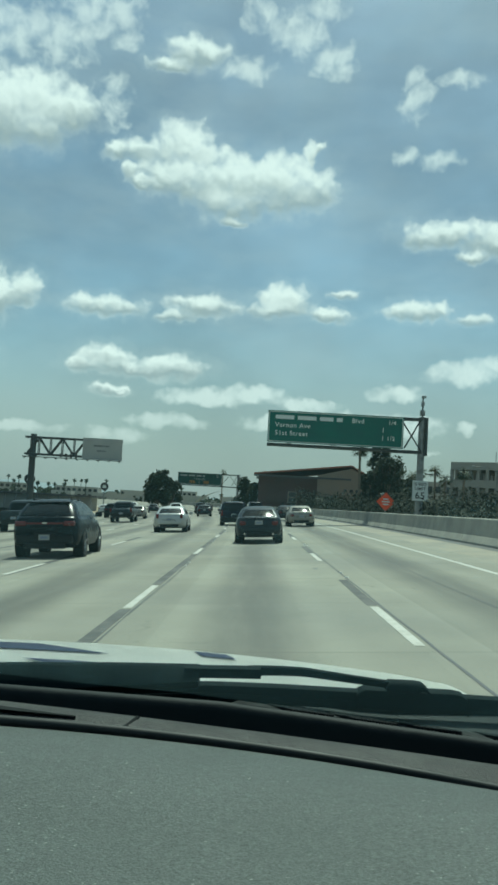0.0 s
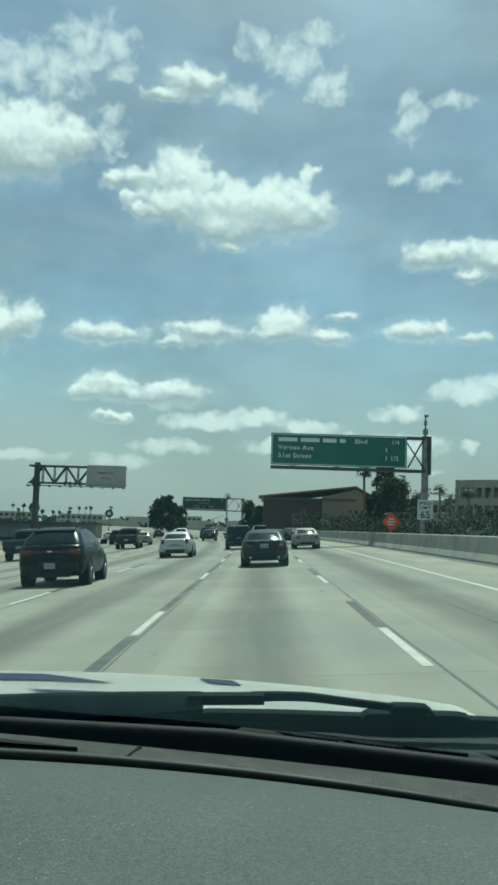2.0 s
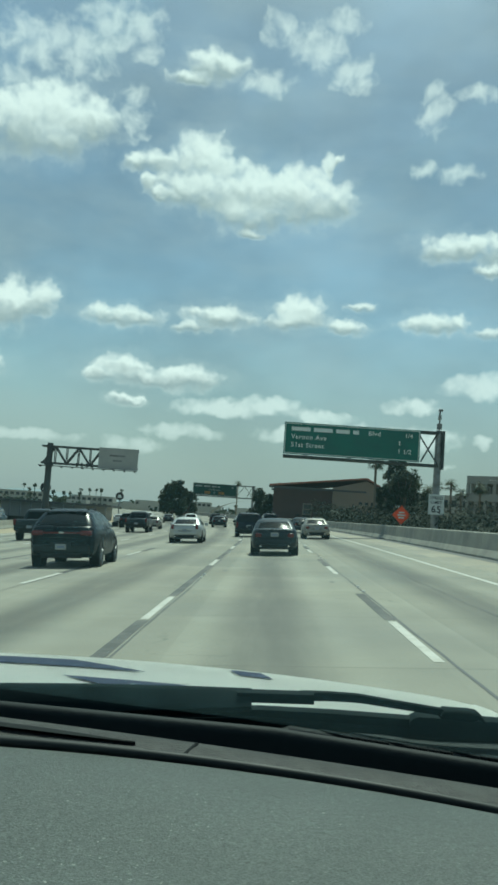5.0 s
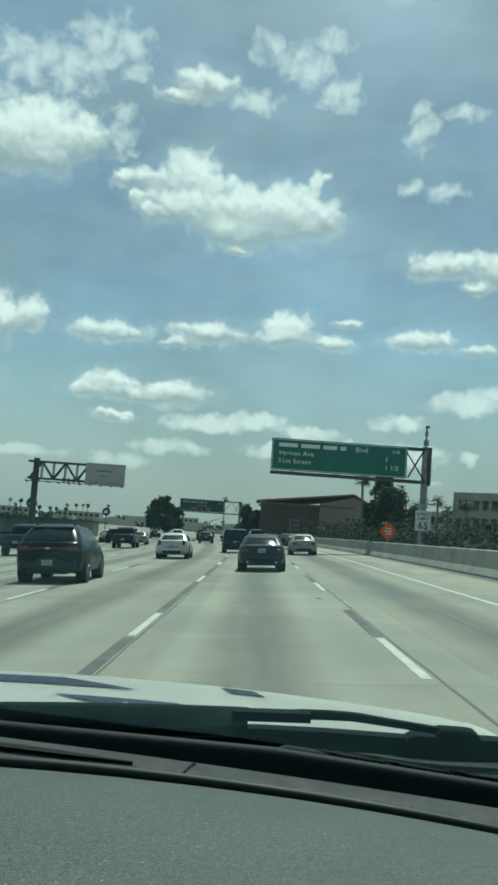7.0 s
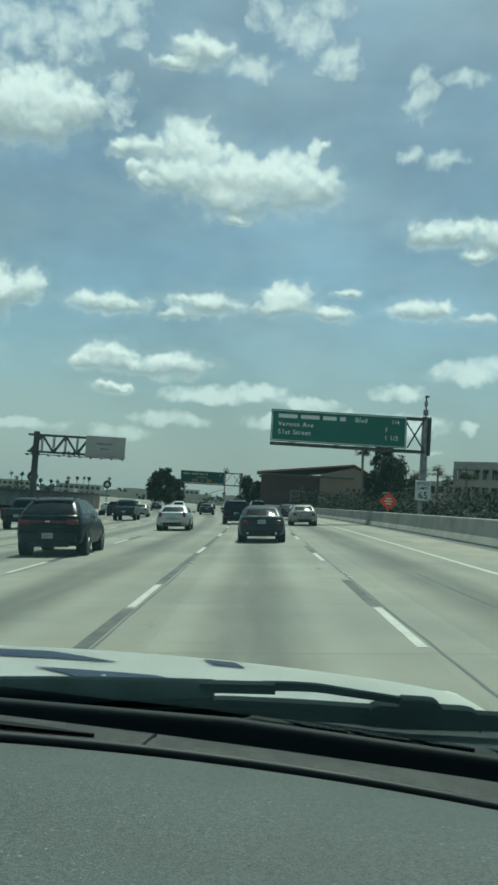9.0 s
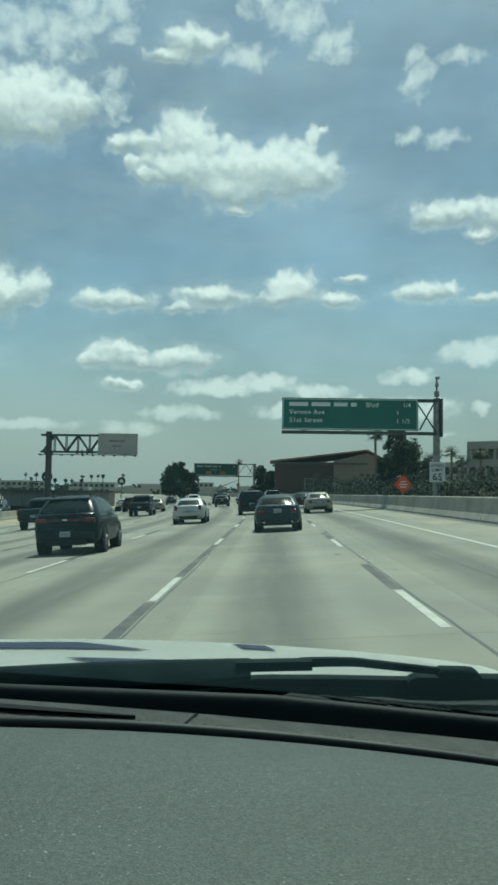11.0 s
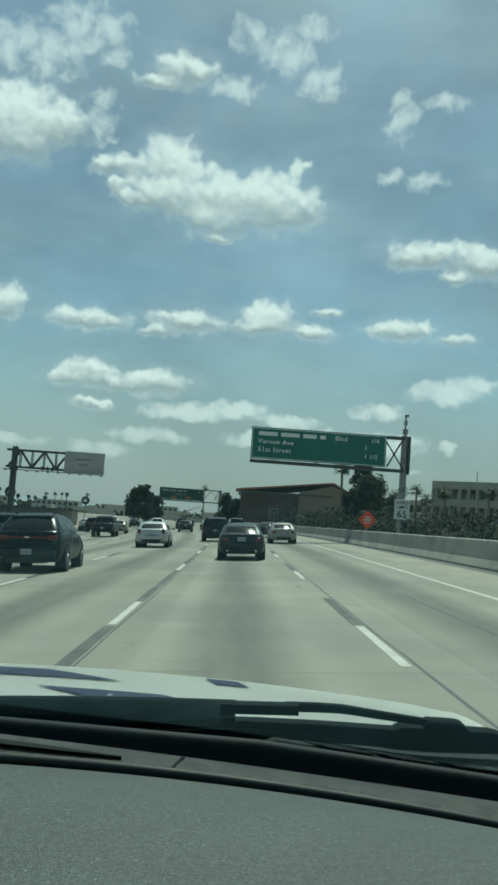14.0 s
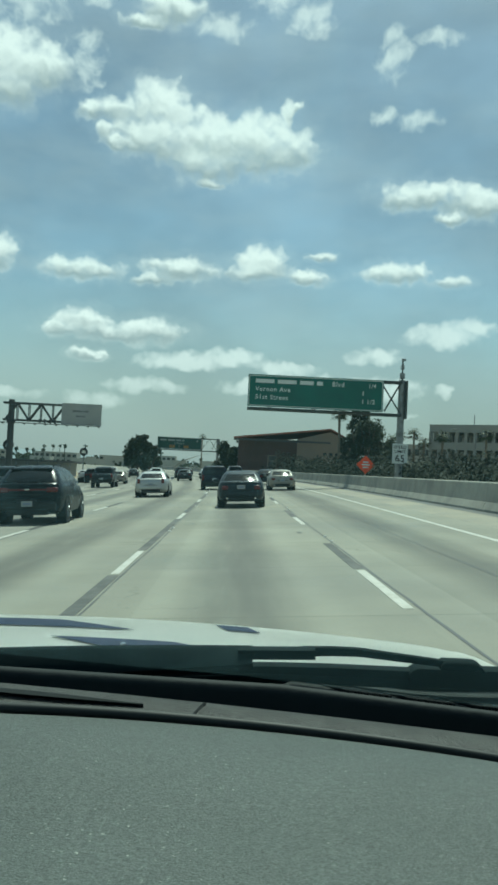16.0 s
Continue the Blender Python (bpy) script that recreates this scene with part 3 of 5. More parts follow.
SHOULDER = material("sandy_shoulder", (0.36, 0.29, 0.185), 0.9, vary=0.25, scale=0.4, grain=8, second=(0.30, 0.26, 0.18), patch=0.2, space="World")
GRIT = material("gritty_concrete", (0.315, 0.29, 0.225), 0.9, vary=0.3, scale=0.6, grain=10, second=(0.27, 0.255, 0.21), patch=0.35, space="World")
part("shoulder", strip(-25.4, -20.3, -30, 420, 0.004, 4.0), SHOULDER, road, "sandy shoulder beside the median")
part("shoulder", strip(6.3, 7.7, -30, 420, 0.003, 4.0), GRIT, road, "sandy shoulder beside the barrier")

# wandering sealed joints beside the lane lines
rng = random.Random(17)
for x in (1.93, -1.66, -5.27, -8.86, 3.55):
    bm = bmesh.new()
    rows, drift = [], 0.0
    for k in range(170):
        y = -6 + k * 0.9
        drift = 0.85 * drift + rng.uniform(-0.012, 0.012)
        w = 0.008 + 0.012 * rng.random()
        rows.append([bm.verts.new(on_road(x + drift - w, y, 0.0035)), bm.verts.new(on_road(x + drift + w, y, 0.0035))])
    for a, b in zip(rows, rows[1:]):
        bm.faces.new((a[0], a[1], b[1], b[0]))
    part("sealed_joint", bm, TAR, road)

# tar patches and skid-darkened seams between the lanes
rng = random.Random(5)
bm = bmesh.new()
for k in range(34):
    x, y = rng.choice((-9.0, -5.4, -1.8, 1.8, 5.2)) + rng.uniform(-1.6, 1.6), rng.uniform(6, 110)
    n, r = 9, rng.uniform(0.06, 0.22)
    c = on_road(x, y, 0.0025)
    ring = [bm.verts.new(c + Vector((r * 0.6 * math.cos(a * math.tau / n) * rng.uniform(0.6, 1.2), r * 2.2 * math.sin(a * math.tau / n) * rng.uniform(0.6, 1.2), 0))) for a in range(n)]
    bm.faces.new(ring)
ob = part("tar_spots", bm, TAR, road)
tagged(ob, "small dark tar spots", kind="stuff")


# ---------- concrete barriers ----------
def barrier(name, x, y0, y1, height, label, side):
    """A safety-shape wall in cast lengths of 6 m."""
    wall = thing(name, 0, 0, 0, label, "wall", kind="structure")
    y = y0
    while y < y1:
        rings = []
        for yy in (y + 0.01, y + 5.99):
            prof = ((-0.30, -0.05), (-0.30, 0.08), (-0.17, 0.33), (-0.09, height - 0.03), (-0.06, height), (0.09, height), (0.09, -0.05))
            rings.append([on_road(x + (px * side), yy, pz) for px, pz in prof])
        part("wall_panel", loft(rings), BARRIER, wall)
        y += 6.0
    return wall


barrier("wall_right", 8.5, -18, 300, 0.98, "pale concrete safety barrier along the shoulder", 1)
barrier("wall_left", -25.8, -18, 330, 0.85, "pale concrete median barrier of the freeway", -1)
part("gutter", strip(7.75, 8.18, -18, 300, 0.005, 4.0), TAR, road, "dirt-darkened gutter")
# far carriageway beyond the median
bm = bmesh.new()
rows = [[bm.verts.new((x + bend(y)[0], y, FLOOR + 0.2)) for x in (-46.0, -26.4)] for y in range(-40, 480, 8)]
for a, b in zip(rows, rows[1:]):
    bm.faces.new((a[0], a[1], b[1], b[0]))
bmesh.ops.solidify(bm, geom=bm.faces[:], thickness=0.1)
bmesh.ops.recalc_face_normals(bm, faces=bm.faces[:])
far_road = part("far_carriageway", bm, BARRIER, None)
tagged(far_road, "pale concrete carriageway beyond the median", "road", kind="structure")


# earth slopes that carry the road
bm = bmesh.new()
rows = [[bm.verts.new(on_road(8.5, y, -0.05)), bm.verts.new(on_road(8.9, y, -0.05)), bm.verts.new((15.5 + bend(y)[0], y, FLOOR - 0.05)), bm.verts.new((8.5 + bend(y)[0], y, FLOOR - 0.05))] for y in range(-60, 560, 8)]
for a, b in zip(rows, rows[1:]):
    for k in range(4):
        bm.faces.new((a[k], a[(k + 1) % 4], b[(k + 1) % 4], b[k]))
bm.faces.new(rows[0])
bm.faces.new(rows[-1][::-1])
bmesh.ops.recalc_face_normals(bm, faces=bm.faces[:])
bank = part("embankment", bm, SOIL, None)
tagged(bank, "dry earth slope below the freeway barrier", "ground", kind="structure")


# ---------- cars ----------
def rounded(y0, y1, w, z, r, n=4):
    """A ring of a rounded rectangle in plan."""
    pts = []
    for cx, cy, a0 in ((w - r, y1 - r, 0), (-w + r, y1 - r, 90), (-w + r, y0 + r, 180), (w - r, y0 + r, 270)):
        for k in range(n + 1):
            a = radians(a0 + 90 * k / n)
            pts.append((cx + r * math.cos(a), cy + r * math.sin(a), z))
    return pts


def lerp(table, z):
    for (a, *p), (b, *q) in zip(table, table[1:]):
        if z <= b:
            k = (z - a) / (b - a)
            return [u + (v - u) * k for u, v in zip(p, q)]
    return list(table[-1][1:])


WHEELS = {}


def wheel_data(r):
    if r not in WHEELS:
        prof = [(0.62, 0.09), (0.9, 0.11), (0.98, 0.085), (1.0, 0.05), (1.0, -0.05), (0.98, -0.085), (0.9, -0.11), (0.62, -0.09)]
        n = 20
        tyre = loft([[(w, r * k * math.cos(a * math.tau / n), r * k * math.sin(a * math.tau / n)) for a in range(n)] for k, w in prof], True)
        rim = bmesh.new()
        tube(rim, (-0.08, 0, 0), (0.08, 0, 0), r * 0.64, r * 0.64, 20)
        for k in range(10):
            a = k * math.tau / 10
            tube(rim, (0.085, 0.1 * r * math.cos(a), 0.1 * r * math.sin(a)), (0.085, 0.6 * r * math.cos(a), 0.6 * r * math.sin(a)), 0.03, 0.022, 5)
            tube(rim, (-0.085, 0.1 * r * math.cos(a), 0.1 * r * math.sin(a)), (-0.085, 0.6 * r * math.cos(a), 0.6 * r * math.sin(a)), 0.03, 0.022, 5)
        WHEELS[r] = (mesh("tyre", tyre, RUBBER, 40), mesh("rim", rim, RIM, 30))
    return WHEELS[r]


SHAPES = {
    # body: y, half width, bottom, top; cabin: z, rear y, front y, half width
    "suv": dict(body=[(0, 0.70, 0.52, 1.06), (0.05, 0.83, 0.40, 1.15), (0.18, 0.915, 0.33, 1.19), (0.5, 0.96, 0.28, 1.20), (1.1, 0.98, 0.26, 1.18), (3.2, 0.975, 0.26, 1.12),
                      (3.7, 0.96, 0.26, 1.08), (4.5, 0.88, 0.28, 0.96), (4.75, 0.66, 0.36, 0.80)],
                cabin=[(1.12, 0.10, 3.80, 0.90), (1.28, 0.25, 3.45, 0.835), (1.44, 0.44, 3.10, 0.755), (1.56, 0.60, 2.80, 0.68), (1.63, 0.78, 2.60, 0.59), (1.675, 1.02, 2.35, 0.46), (1.69, 1.3, 2.1, 0.3)],
                r=0.37, axles=(0.98, 3.82), top=1.54),
    "sedan": dict(body=[(0, 0.60, 0.54, 0.90), (0.05, 0.74, 0.42, 0.98), (0.18, 0.84, 0.32, 1.03), (0.5, 0.905, 0.24, 1.05), (1.0, 0.925, 0.22, 1.02), (3.0, 0.92, 0.22, 0.96),
                        (3.7, 0.90, 0.22, 0.91), (4.5, 0.82, 0.25, 0.77), (4.8, 0.58, 0.34, 0.62)],
                  cabin=[(0.94, 0.50, 3.70, 0.87), (1.10, 0.77, 3.28, 0.81), (1.24, 1.02, 2.98, 0.74), (1.35, 1.23, 2.74, 0.67), (1.41, 1.43, 2.55, 0.58), (1.445, 1.7, 2.35, 0.45), (1.455, 1.95, 2.25, 0.25)],
                  r=0.33, axles=(1.02, 3.85), top=1.33),
    "van": dict(body=[(0, 0.80, 0.46, 1.0), (0.05, 0.91, 0.36, 1.07), (0.2, 0.97, 0.30, 1.1), (0.5, 0.985, 0.26, 1.1), (1.1, 0.99, 0.24, 1.1), (3.4, 0.99, 0.24, 1.08),
                      (4.1, 0.97, 0.25, 1.02), (4.8, 0.88, 0.28, 0.85), (5.05, 0.66, 0.36, 0.72)],
                cabin=[(1.04, 0.05, 4.15, 0.96), (1.26, 0.12, 3.90, 0.92), (1.48, 0.21, 3.60, 0.87), (1.64, 0.32, 3.32, 0.81), (1.73, 0.46, 3.05, 0.72), (1.77, 0.8, 2.8, 0.58), (1.785, 1.2, 2.4, 0.3)],
                r=0.36, axles=(1.0, 4.05), top=1.60),
    "pickup": dict(body=[(0, 0.90, 0.62, 1.10), (0.05, 0.95, 0.55, 1.20), (0.2, 0.97, 0.48, 1.22), (0.5, 0.98, 0.44, 1.22), (1.1, 0.99, 0.42, 1.22), (3.8, 0.99, 0.42, 1.20),
                         (4.3, 0.98, 0.42, 1.20), (5.4, 0.94, 0.42, 1.12), (5.7, 0.80, 0.5, 0.95)],
                   cabin=[(1.16, 2.0, 4.35, 0.92), (1.36, 2.05, 4.08, 0.88), (1.56, 2.12, 3.80, 0.83), (1.72, 2.2, 3.58, 0.77), (1.81, 2.35, 3.38, 0.69), (1.85, 2.6, 3.1, 0.5), (1.865, 2.7, 3.0, 0.3)],
                   r=0.40, axles=(1.15, 4.6), top=1.68),
}


def make_car(kind, colour, name, label, category, tail="wide", plate_z=0.72):
    """One car, rear bumper at y = 0, nose towards +y, built from its parts."""
    S = SHAPES[kind]
    car = thing(name, 0, 0, 0, label, category, "traffic on the freeway")
    ys = np.concatenate([np.linspace(S["body"][0][0], S["body"][2][0], 6), np.linspace(S["body"][2][0], S["body"][-1][0], 22)[1:]])
    B = np.array(S["body"])
    rings = []
    for y in ys:
        w, zb, zt = (np.interp(y, B[:, 0], B[:, k]) for k in (1, 2, 3))
        h = zt - zb
        half = [(0.0, zb), (0.72 * w, zb), (0.93 * w, zb + 0.06), (0.985 * w, zb + 0.22 * h), (w, zb + 0.45 * h), (0.995 * w, zb + 0.66 * h),
                (0.965 * w, zb + 0.84 * h), (0.93 * w, zt - 0.05), (0.86 * w, zt - 0.005), (0.5 * w, zt + 0.015)]
        rings.append([(x, y, z) for x, z in half] + [(0, y, zt + 0.02)] + [(-x, y, z) for x, z in half[:0:-1]])
    part("body", loft(rings), colour, car, smooth=48)
    C = S["cabin"]
    rings = []
    for z in [*np.linspace(C[0][0], C[4][0], 9), *np.linspace(C[4][0], C[-1][0], 5)[1:]]:
        y0, y1, w = lerp(C, z)
        rings.append(rounded(y0, y1, w, z, 0.22 if kind in ("suv", "sedan") else 0.13))
    part("cabin", loft(rings), colour, car, smooth=40)
    # panes, a few millimetres proud of the cabin
    z0, z1 = C[0][0] + (0.10 if kind == "suv" else 0.06), S["top"]
    (ra, fa, wa), (rm, fm, wm), (rb, fb, wb) = lerp(C, z0), lerp(C, (z0 + z1) / 2), lerp(C, z1)

    def pane(name, rows, inset=0.0):
        bm = bmesh.new()
        vs = [[bm.verts.new(p) for p in r] for r in rows]
        for a, b in zip(vs, vs[1:]):
            for k in range(len(a) - 1):
                bm.faces.new((a[k], a[k + 1], b[k + 1], b[k]))
        bmesh.ops.solidify(bm, geom=bm.faces[:], thickness=0.008)
        bmesh.ops.recalc_face_normals(bm, faces=bm.faces[:])
        return part(name, bm, CAR_GLASS, car, smooth=30)

    lv = [z0 + (z1 - z0) * k / 4 for k in range(5)]
    spots = [lerp(C, z) for z in lv]
    across = (-0.86, -0.84, -0.4, 0, 0.4, 0.84, 0.86)
    bow = {"sedan": 0.13, "suv": 0.05, "van": 0.03, "pickup": 0.01}[kind]
    across_rear = [0.88 * math.sin(radians(11.25 * k)) for k in range(-8, 9)]
    pane("rear_window", [[(k * (w - 0.08), y0 - 0.010 - bow * (1 - (k / 0.88) ** 2) + 0.03 * (i / 4 - 0.5) ** 2, z) for k in across_rear] for i, ((y0, y1, w), z) in enumerate(zip(spots, lv))])
    pane("windscreen", [[(k * (w - 0.13), y1 + 0.010, z) for k in across] for (y0, y1, w), z in zip(spots, lv)])
    splits = {"suv": (0.12, 0.36, 0.66, 0.93), "sedan": (0.14, 0.5, 0.92), "van": (0.06, 0.34, 0.64, 0.93), "pickup": (0.1, 0.5, 0.92)}[kind]
    for s in (-1, 1):
        for a, b in zip(splits, splits[1:]):
            pane("side_window", [[(s * (w + 0.006), y0 + (y1 - y0) * (k + d), z) for k, d in ((a, 0.012), ((a + b) / 2, 0), (b, -0.012))] for (y0, y1, w), z in zip(spots, lv)])
    W, zb, zt = B[1][1], B[1][2], B[1][3]
    # bumper, lamps, plate
    grow = 0.0 if kind != "sedan" else 0.05
    part("bumper", soft_box(-W + 0.03 + grow, W - 0.03 - grow, -0.075 + grow, 0.24, zb + 0.02, zb + 0.26, 0.075, 3), TRIM if kind != "sedan" else colour, car, smooth=50)
    part("diffuser", soft_box(-W * 0.7, W * 0.7, -0.05, 0.2, zb - 0.12, zb + 0.04, 0.03), TRIM, car, smooth=40)
    if tail == "bar":
        part("tail_light", soft_box(-W + 0.30, W - 0.30, -0.030, 0.2, zt - 0.185, zt - 0.125, 0.02), RED_LENS, car, "thin dark red light bar across the tailgate", 40)
        for s in (-1, 1):
            part("tail_light", soft_box(*sorted((s * (W - 0.31), s * (W + 0.025))), -0.034, 0.26, zt - 0.235, zt - 0.095, 0.05, 3), RED_LENS, car, "dark red wrapped tail light", 50)
        part("tailgate_crease", soft_box(-W * 0.86, W * 0.86, -0.020, 0.1, zt - 0.43, zt - 0.40, 0.012, 1), colour, car)
        part("plate_recess", soft_box(-0.30, 0.30, -0.085, 0.1, plate_z - 0.11, plate_z + 0.13, 0.03), TRIM, car, smooth=40)
        part("badge", soft_box(-0.07, 0.07, -0.05, -0.02, zt - 0.17, zt - 0.12, 0.008), CHROME, car)
    elif tail == "tall":
        for s in (-1, 1):
            part("tail_light", soft_box(*sorted((s * (W - 0.15), s * (W + 0.01))), -0.03, 0.2, zb + 0.36, zt + 0.06, 0.03), RED_LENS, car, "red tail light", 40)
    else:
        for s in (-1, 1):
            part("tail_light", soft_box(*sorted((s * (W - 0.24), s * (W + 0.012))), -0.022, 0.30, zt - 0.27, zt - 0.10, 0.05, 3), RED_LENS, car, "red tail light", 50)
    holder = part("number_plate", soft_box(-0.155, 0.155, -0.095, -0.06, plate_z - 0.078, plate_z + 0.078, 0.006, 1), PLATE, car, "pale number plate")
    part("plate_bar", boxes((-0.11, 0.11, -0.1, -0.094, plate_z - 0.03, plate_z + 0.03)), PLATE_BAR, holder)
    part("chrome_strip", soft_box(-W * 0.5, W * 0.5, -0.025, 0.05, zt - 0.30, zt - 0.275, 0.008, 1), TRIM, car)
    tyre, rim = wheel_data(S["r"])
    for y in S["axles"]:
        w = np.interp(y, B[:, 0], B[:, 1])
        for s in (-1, 1):
            bm = tube(bmesh.new(), (s * (w - 0.28), y, S["r"] + 0.02), (s * (w + 0.004), y, S["r"] + 0.02), S["r"] + 0.065, S["r"] + 0.065, 20)
            part("wheel_arch", bm, BLACK_SEAL, car, smooth=30)
            t = part("wheel", tyre, RUBBER, car, at=pose(s * (w - 0.09), y, S["r"]))
            part("rim", rim, RIM, t)
    r0, f0, w0 = lerp(C, C[0][0] + 0.02)
    for s in (-1, 1):
        part("mirror", soft_box(*sorted((s * (w0 + 0.05), s * (w0 + 0.26))), f0 - 0.75, f0 - 0.62, C[0][0] + 0.02, C[0][0] + 0.18, 0.03), colour, car, smooth=40)
        part("door_handle", soft_box(*sorted((s * (W + 0.03), s * (W + 0.085))), 1.75, 1.95, zt - 0.16, zt - 0.125, 0.01, 1), colour, car)
        if kind in ("suv", "van"):
            y0, y1, w = lerp(C, C[4][0])
            bm = bmesh.new()
            tube(bm, (s * w * 0.93, y0 + 0.25, C[4][0] + 0.06), (s * w * 0.93, y1 - 0.3, C[4][0] + 0.06), 0.022, n=6)
            for yy in (y0 + 0.3, y1 - 0.35):
                tube(bm, (s * w * 0.93, yy, C[4][0] - 0.03), (s * w * 0.93, yy, C[4][0] + 0.06), 0.02, n=6)
            part("roof_rail", bm, TRIM, car)
    y0, y1, w = lerp(C, C[3][0] + 0.02)
    if kind in ("suv", "van"):
        part("spoiler", soft_box(-w * 0.92, w * 0.92, y0 - 0.12, y0 + 0.22, C[3][0] + 0.01, C[3][0] + 0.05, 0.02), colour, car, smooth=40)
        part("rear_wiper", tube(bmesh.new(), (0, rm * 0.55 + ra * 0.45 - 0.05, z0 + 0.05), (0.36, rm * 0.55 + ra * 0.45 - 0.05, z0 + 0.09), 0.014, n=5), TRIM, car)
        part("exhaust", tube(bmesh.new(), (0.5, -0.04, zb - 0.05), (0.5, 0.3, zb - 0.05), 0.045, n=10), CHROME, car)
    elif kind == "sedan":
        part("boot_lip", soft_box(-W * 0.82, W * 0.82, 0.02, 0.14, zt - 0.005, zt + 0.035, 0.012), colour, car, smooth=40)
        part("third_light", soft_box(-0.14, 0.14, ra + 0.02, ra + 0.1, z0 - 0.03, z0 + 0.015, 0.008, 1), RED_LENS, car)
        for s in (-1, 1):
            part("exhaust", tube(bmesh.new(), (s * 0.55, -0.05, zb - 0.04), (s * 0.55, 0.25, zb - 0.04), 0.04, n=10), CHROME, car)
    else:
        part("tailgate_panel", soft_box(-W * 0.8, W * 0.8, -0.02, 0.06, zt - 0.5, zt - 0.06, 0.03), colour, car, smooth=40)
    for s in (-1, 1):
        part("headlight", soft_box(*sorted((s * 0.4, s * 0.78)), B[-1][0] - 0.28, B[-1][0] - 0.02, B[-1][3] - 0.2, B[-1][3] - 0.05, 0.04), CHROME, car, smooth=40)
    return car


def place(car, x, y):
    car.matrix_basis = lying(x, y)
    return car


def again(car, x, y):
    return copy_thing(car, lying(x, y))


black_suv = place(make_car("suv", BLACK_PAINT, "suv", "glossy black crossover with a red light bar on the tailgate", "suv", "bar", 0.60), -6.7, 28.0)
black_suv.matrix_basis = lying(-5.9, 25.5, 1.0)
grey_sedan = place(make_car("sedan", GREY_PAINT, "sedan", "dark grey sedan with small red corner tail lights", "car", "wide", 0.82), 0.2, 35.0)
silver_sedan = place(make_car("sedan", SILVER_PAINT, "sedan", "silver sedan with a bright reflection on its rear window", "car", "tall", 0.72), -4.7, 50.0)
dark_van = place(make_car("van", NAVY_PAINT, "minivan", "dark navy minivan with tall red tail lights", "van", "tall", 0.8), -1.3, 66.0)
beige_sedan = place(make_car("sedan", BEIGE_PAINT, "sedan", "beige sedan with a sunlit rear window", "car", "wide", 0.72), 3.4, 62.0)
black_sedan = place(make_car("sedan", BLACK_PAINT, "sedan", "glossy black sedan with red corner lights", "car", "wide", 0.7), 3.9, 84.0)
pickup = place(make_car("pickup", GREY_PAINT, "pickup_truck", "dark grey pickup truck with a closed tailgate", "truck", "tall", 0.8), -13.9, 52.0)
white_suv = place(make_car("suv", WHITE_PAINT, "suv", "white crossover with a dark rear window", "suv", "wide", 0.74), -7.4, 118.0)
for car, x, y in ((pickup, -11.0, 78.0), (beige_sedan, -11.2, 96.0), (black_suv, -14.6, 104.0), (grey_sedan, -3.8, 112.0), (black_suv, -3.4, 138.0),
                  (silver_sedan, -0.2, 128.0), (dark_van, 3.4, 122.0), (grey_sedan, -10.8, 150.0), (white_suv, -14.4, 168.0), (beige_sedan, -7.2, 186.0),
                  (black_sedan, 0.0, 172.0), (silver_sedan, -18.0, 132.0)):
    again(car, x, y)
# slow traffic on the far carriageway
for k in range(22):
    src = (silver_sedan, white_suv, grey_sedan, dark_van, beige_sedan)[rng.randrange(5)]
    x, y = rng.choice((-30.0, -33.6, -37.2, -40.8)), 62 + k * 9.5 + rng.uniform(-3, 3)
    o, s = bend(y)
    copy_thing(src, pose(x + o, y, FLOOR + 0.2, 0, 0, math.degrees(s) + 180))


# ---------- the car that carries the camera ----------
def lip_y(x):
    return 1.02 - 0.05 * x - 0.12 * x * x


def lip_z(x):
    return 1.223 - 0.109 * x - 0.086 * x * x


def hood_z(x, y):
    far = 1.10 - 0.087 * x - 0.038 * x * x - 0.35 * max(0.0, abs(x + 0.35) - 0.75) ** 2
    k = (y - 2.35)
    return far - 0.095 * k - (1.6 * k * k if k > 0 else 0.05 * k * k)


def sheet(x0, x1, nx, rows, height, thick=0.012, down=True):
    """A curved sheet over x and a list of rows v; height(x, v) gives the point."""
    bm = bmesh.new()
    vs = [[bm.verts.new(height(x0 + (x1 - x0) * i / nx, v)) for i in range(nx + 1)] for v in rows]
    for a, b in zip(vs, vs[1:]):
        for i in range(nx):
            bm.faces.new((a[i], a[i + 1], b[i + 1], b[i]))
    bmesh.ops.solidify(bm, geom=bm.faces[:], thickness=thick)
    bmesh.ops.recalc_face_normals(bm, faces=bm.faces[:])
    return bm


def steps(a, b, n):
    return [a + (b - a) * k / n for k in range(n + 1)]


own = thing("car_interior", 0, 0, 0, "white suv with a dark grained dashboard and a long hood", "car")
own.matrix_basis = TILT
AXIS = -0.35


def dash_top(x, v):
    """v 0 at the windscreen side, 1 towards the seats."""
    yl, zl = lip_y(x), lip_z(x) - 0.006
    y = yl - v * 0.62
    near = 1.231 + 0.015 * x
    z = zl + (near - zl) * min(1.0, v * 2.0) + 0.010 * math.sin(min(1.0, v * 2) * math.pi)
    if v > 0.7:
        z -= 0.9 * (v - 0.7) ** 2
    return (x, y, z)


part("dashboard", sheet(-1.25, 0.6, 48, steps(0.02, 1.0, 26), dash_top, 0.02), DASH, own, "dark grey grained dashboard top", 60)
part("dashboard_face", sheet(-1.25, 0.6, 24, steps(0, 1, 8), lambda x, v: (x, lip_y(x) - 0.615 + 0.10 * v, 1.145 - 0.5 * v + 0.015 * x), 0.02), DASH, own, "dark grey lower dashboard", 60)


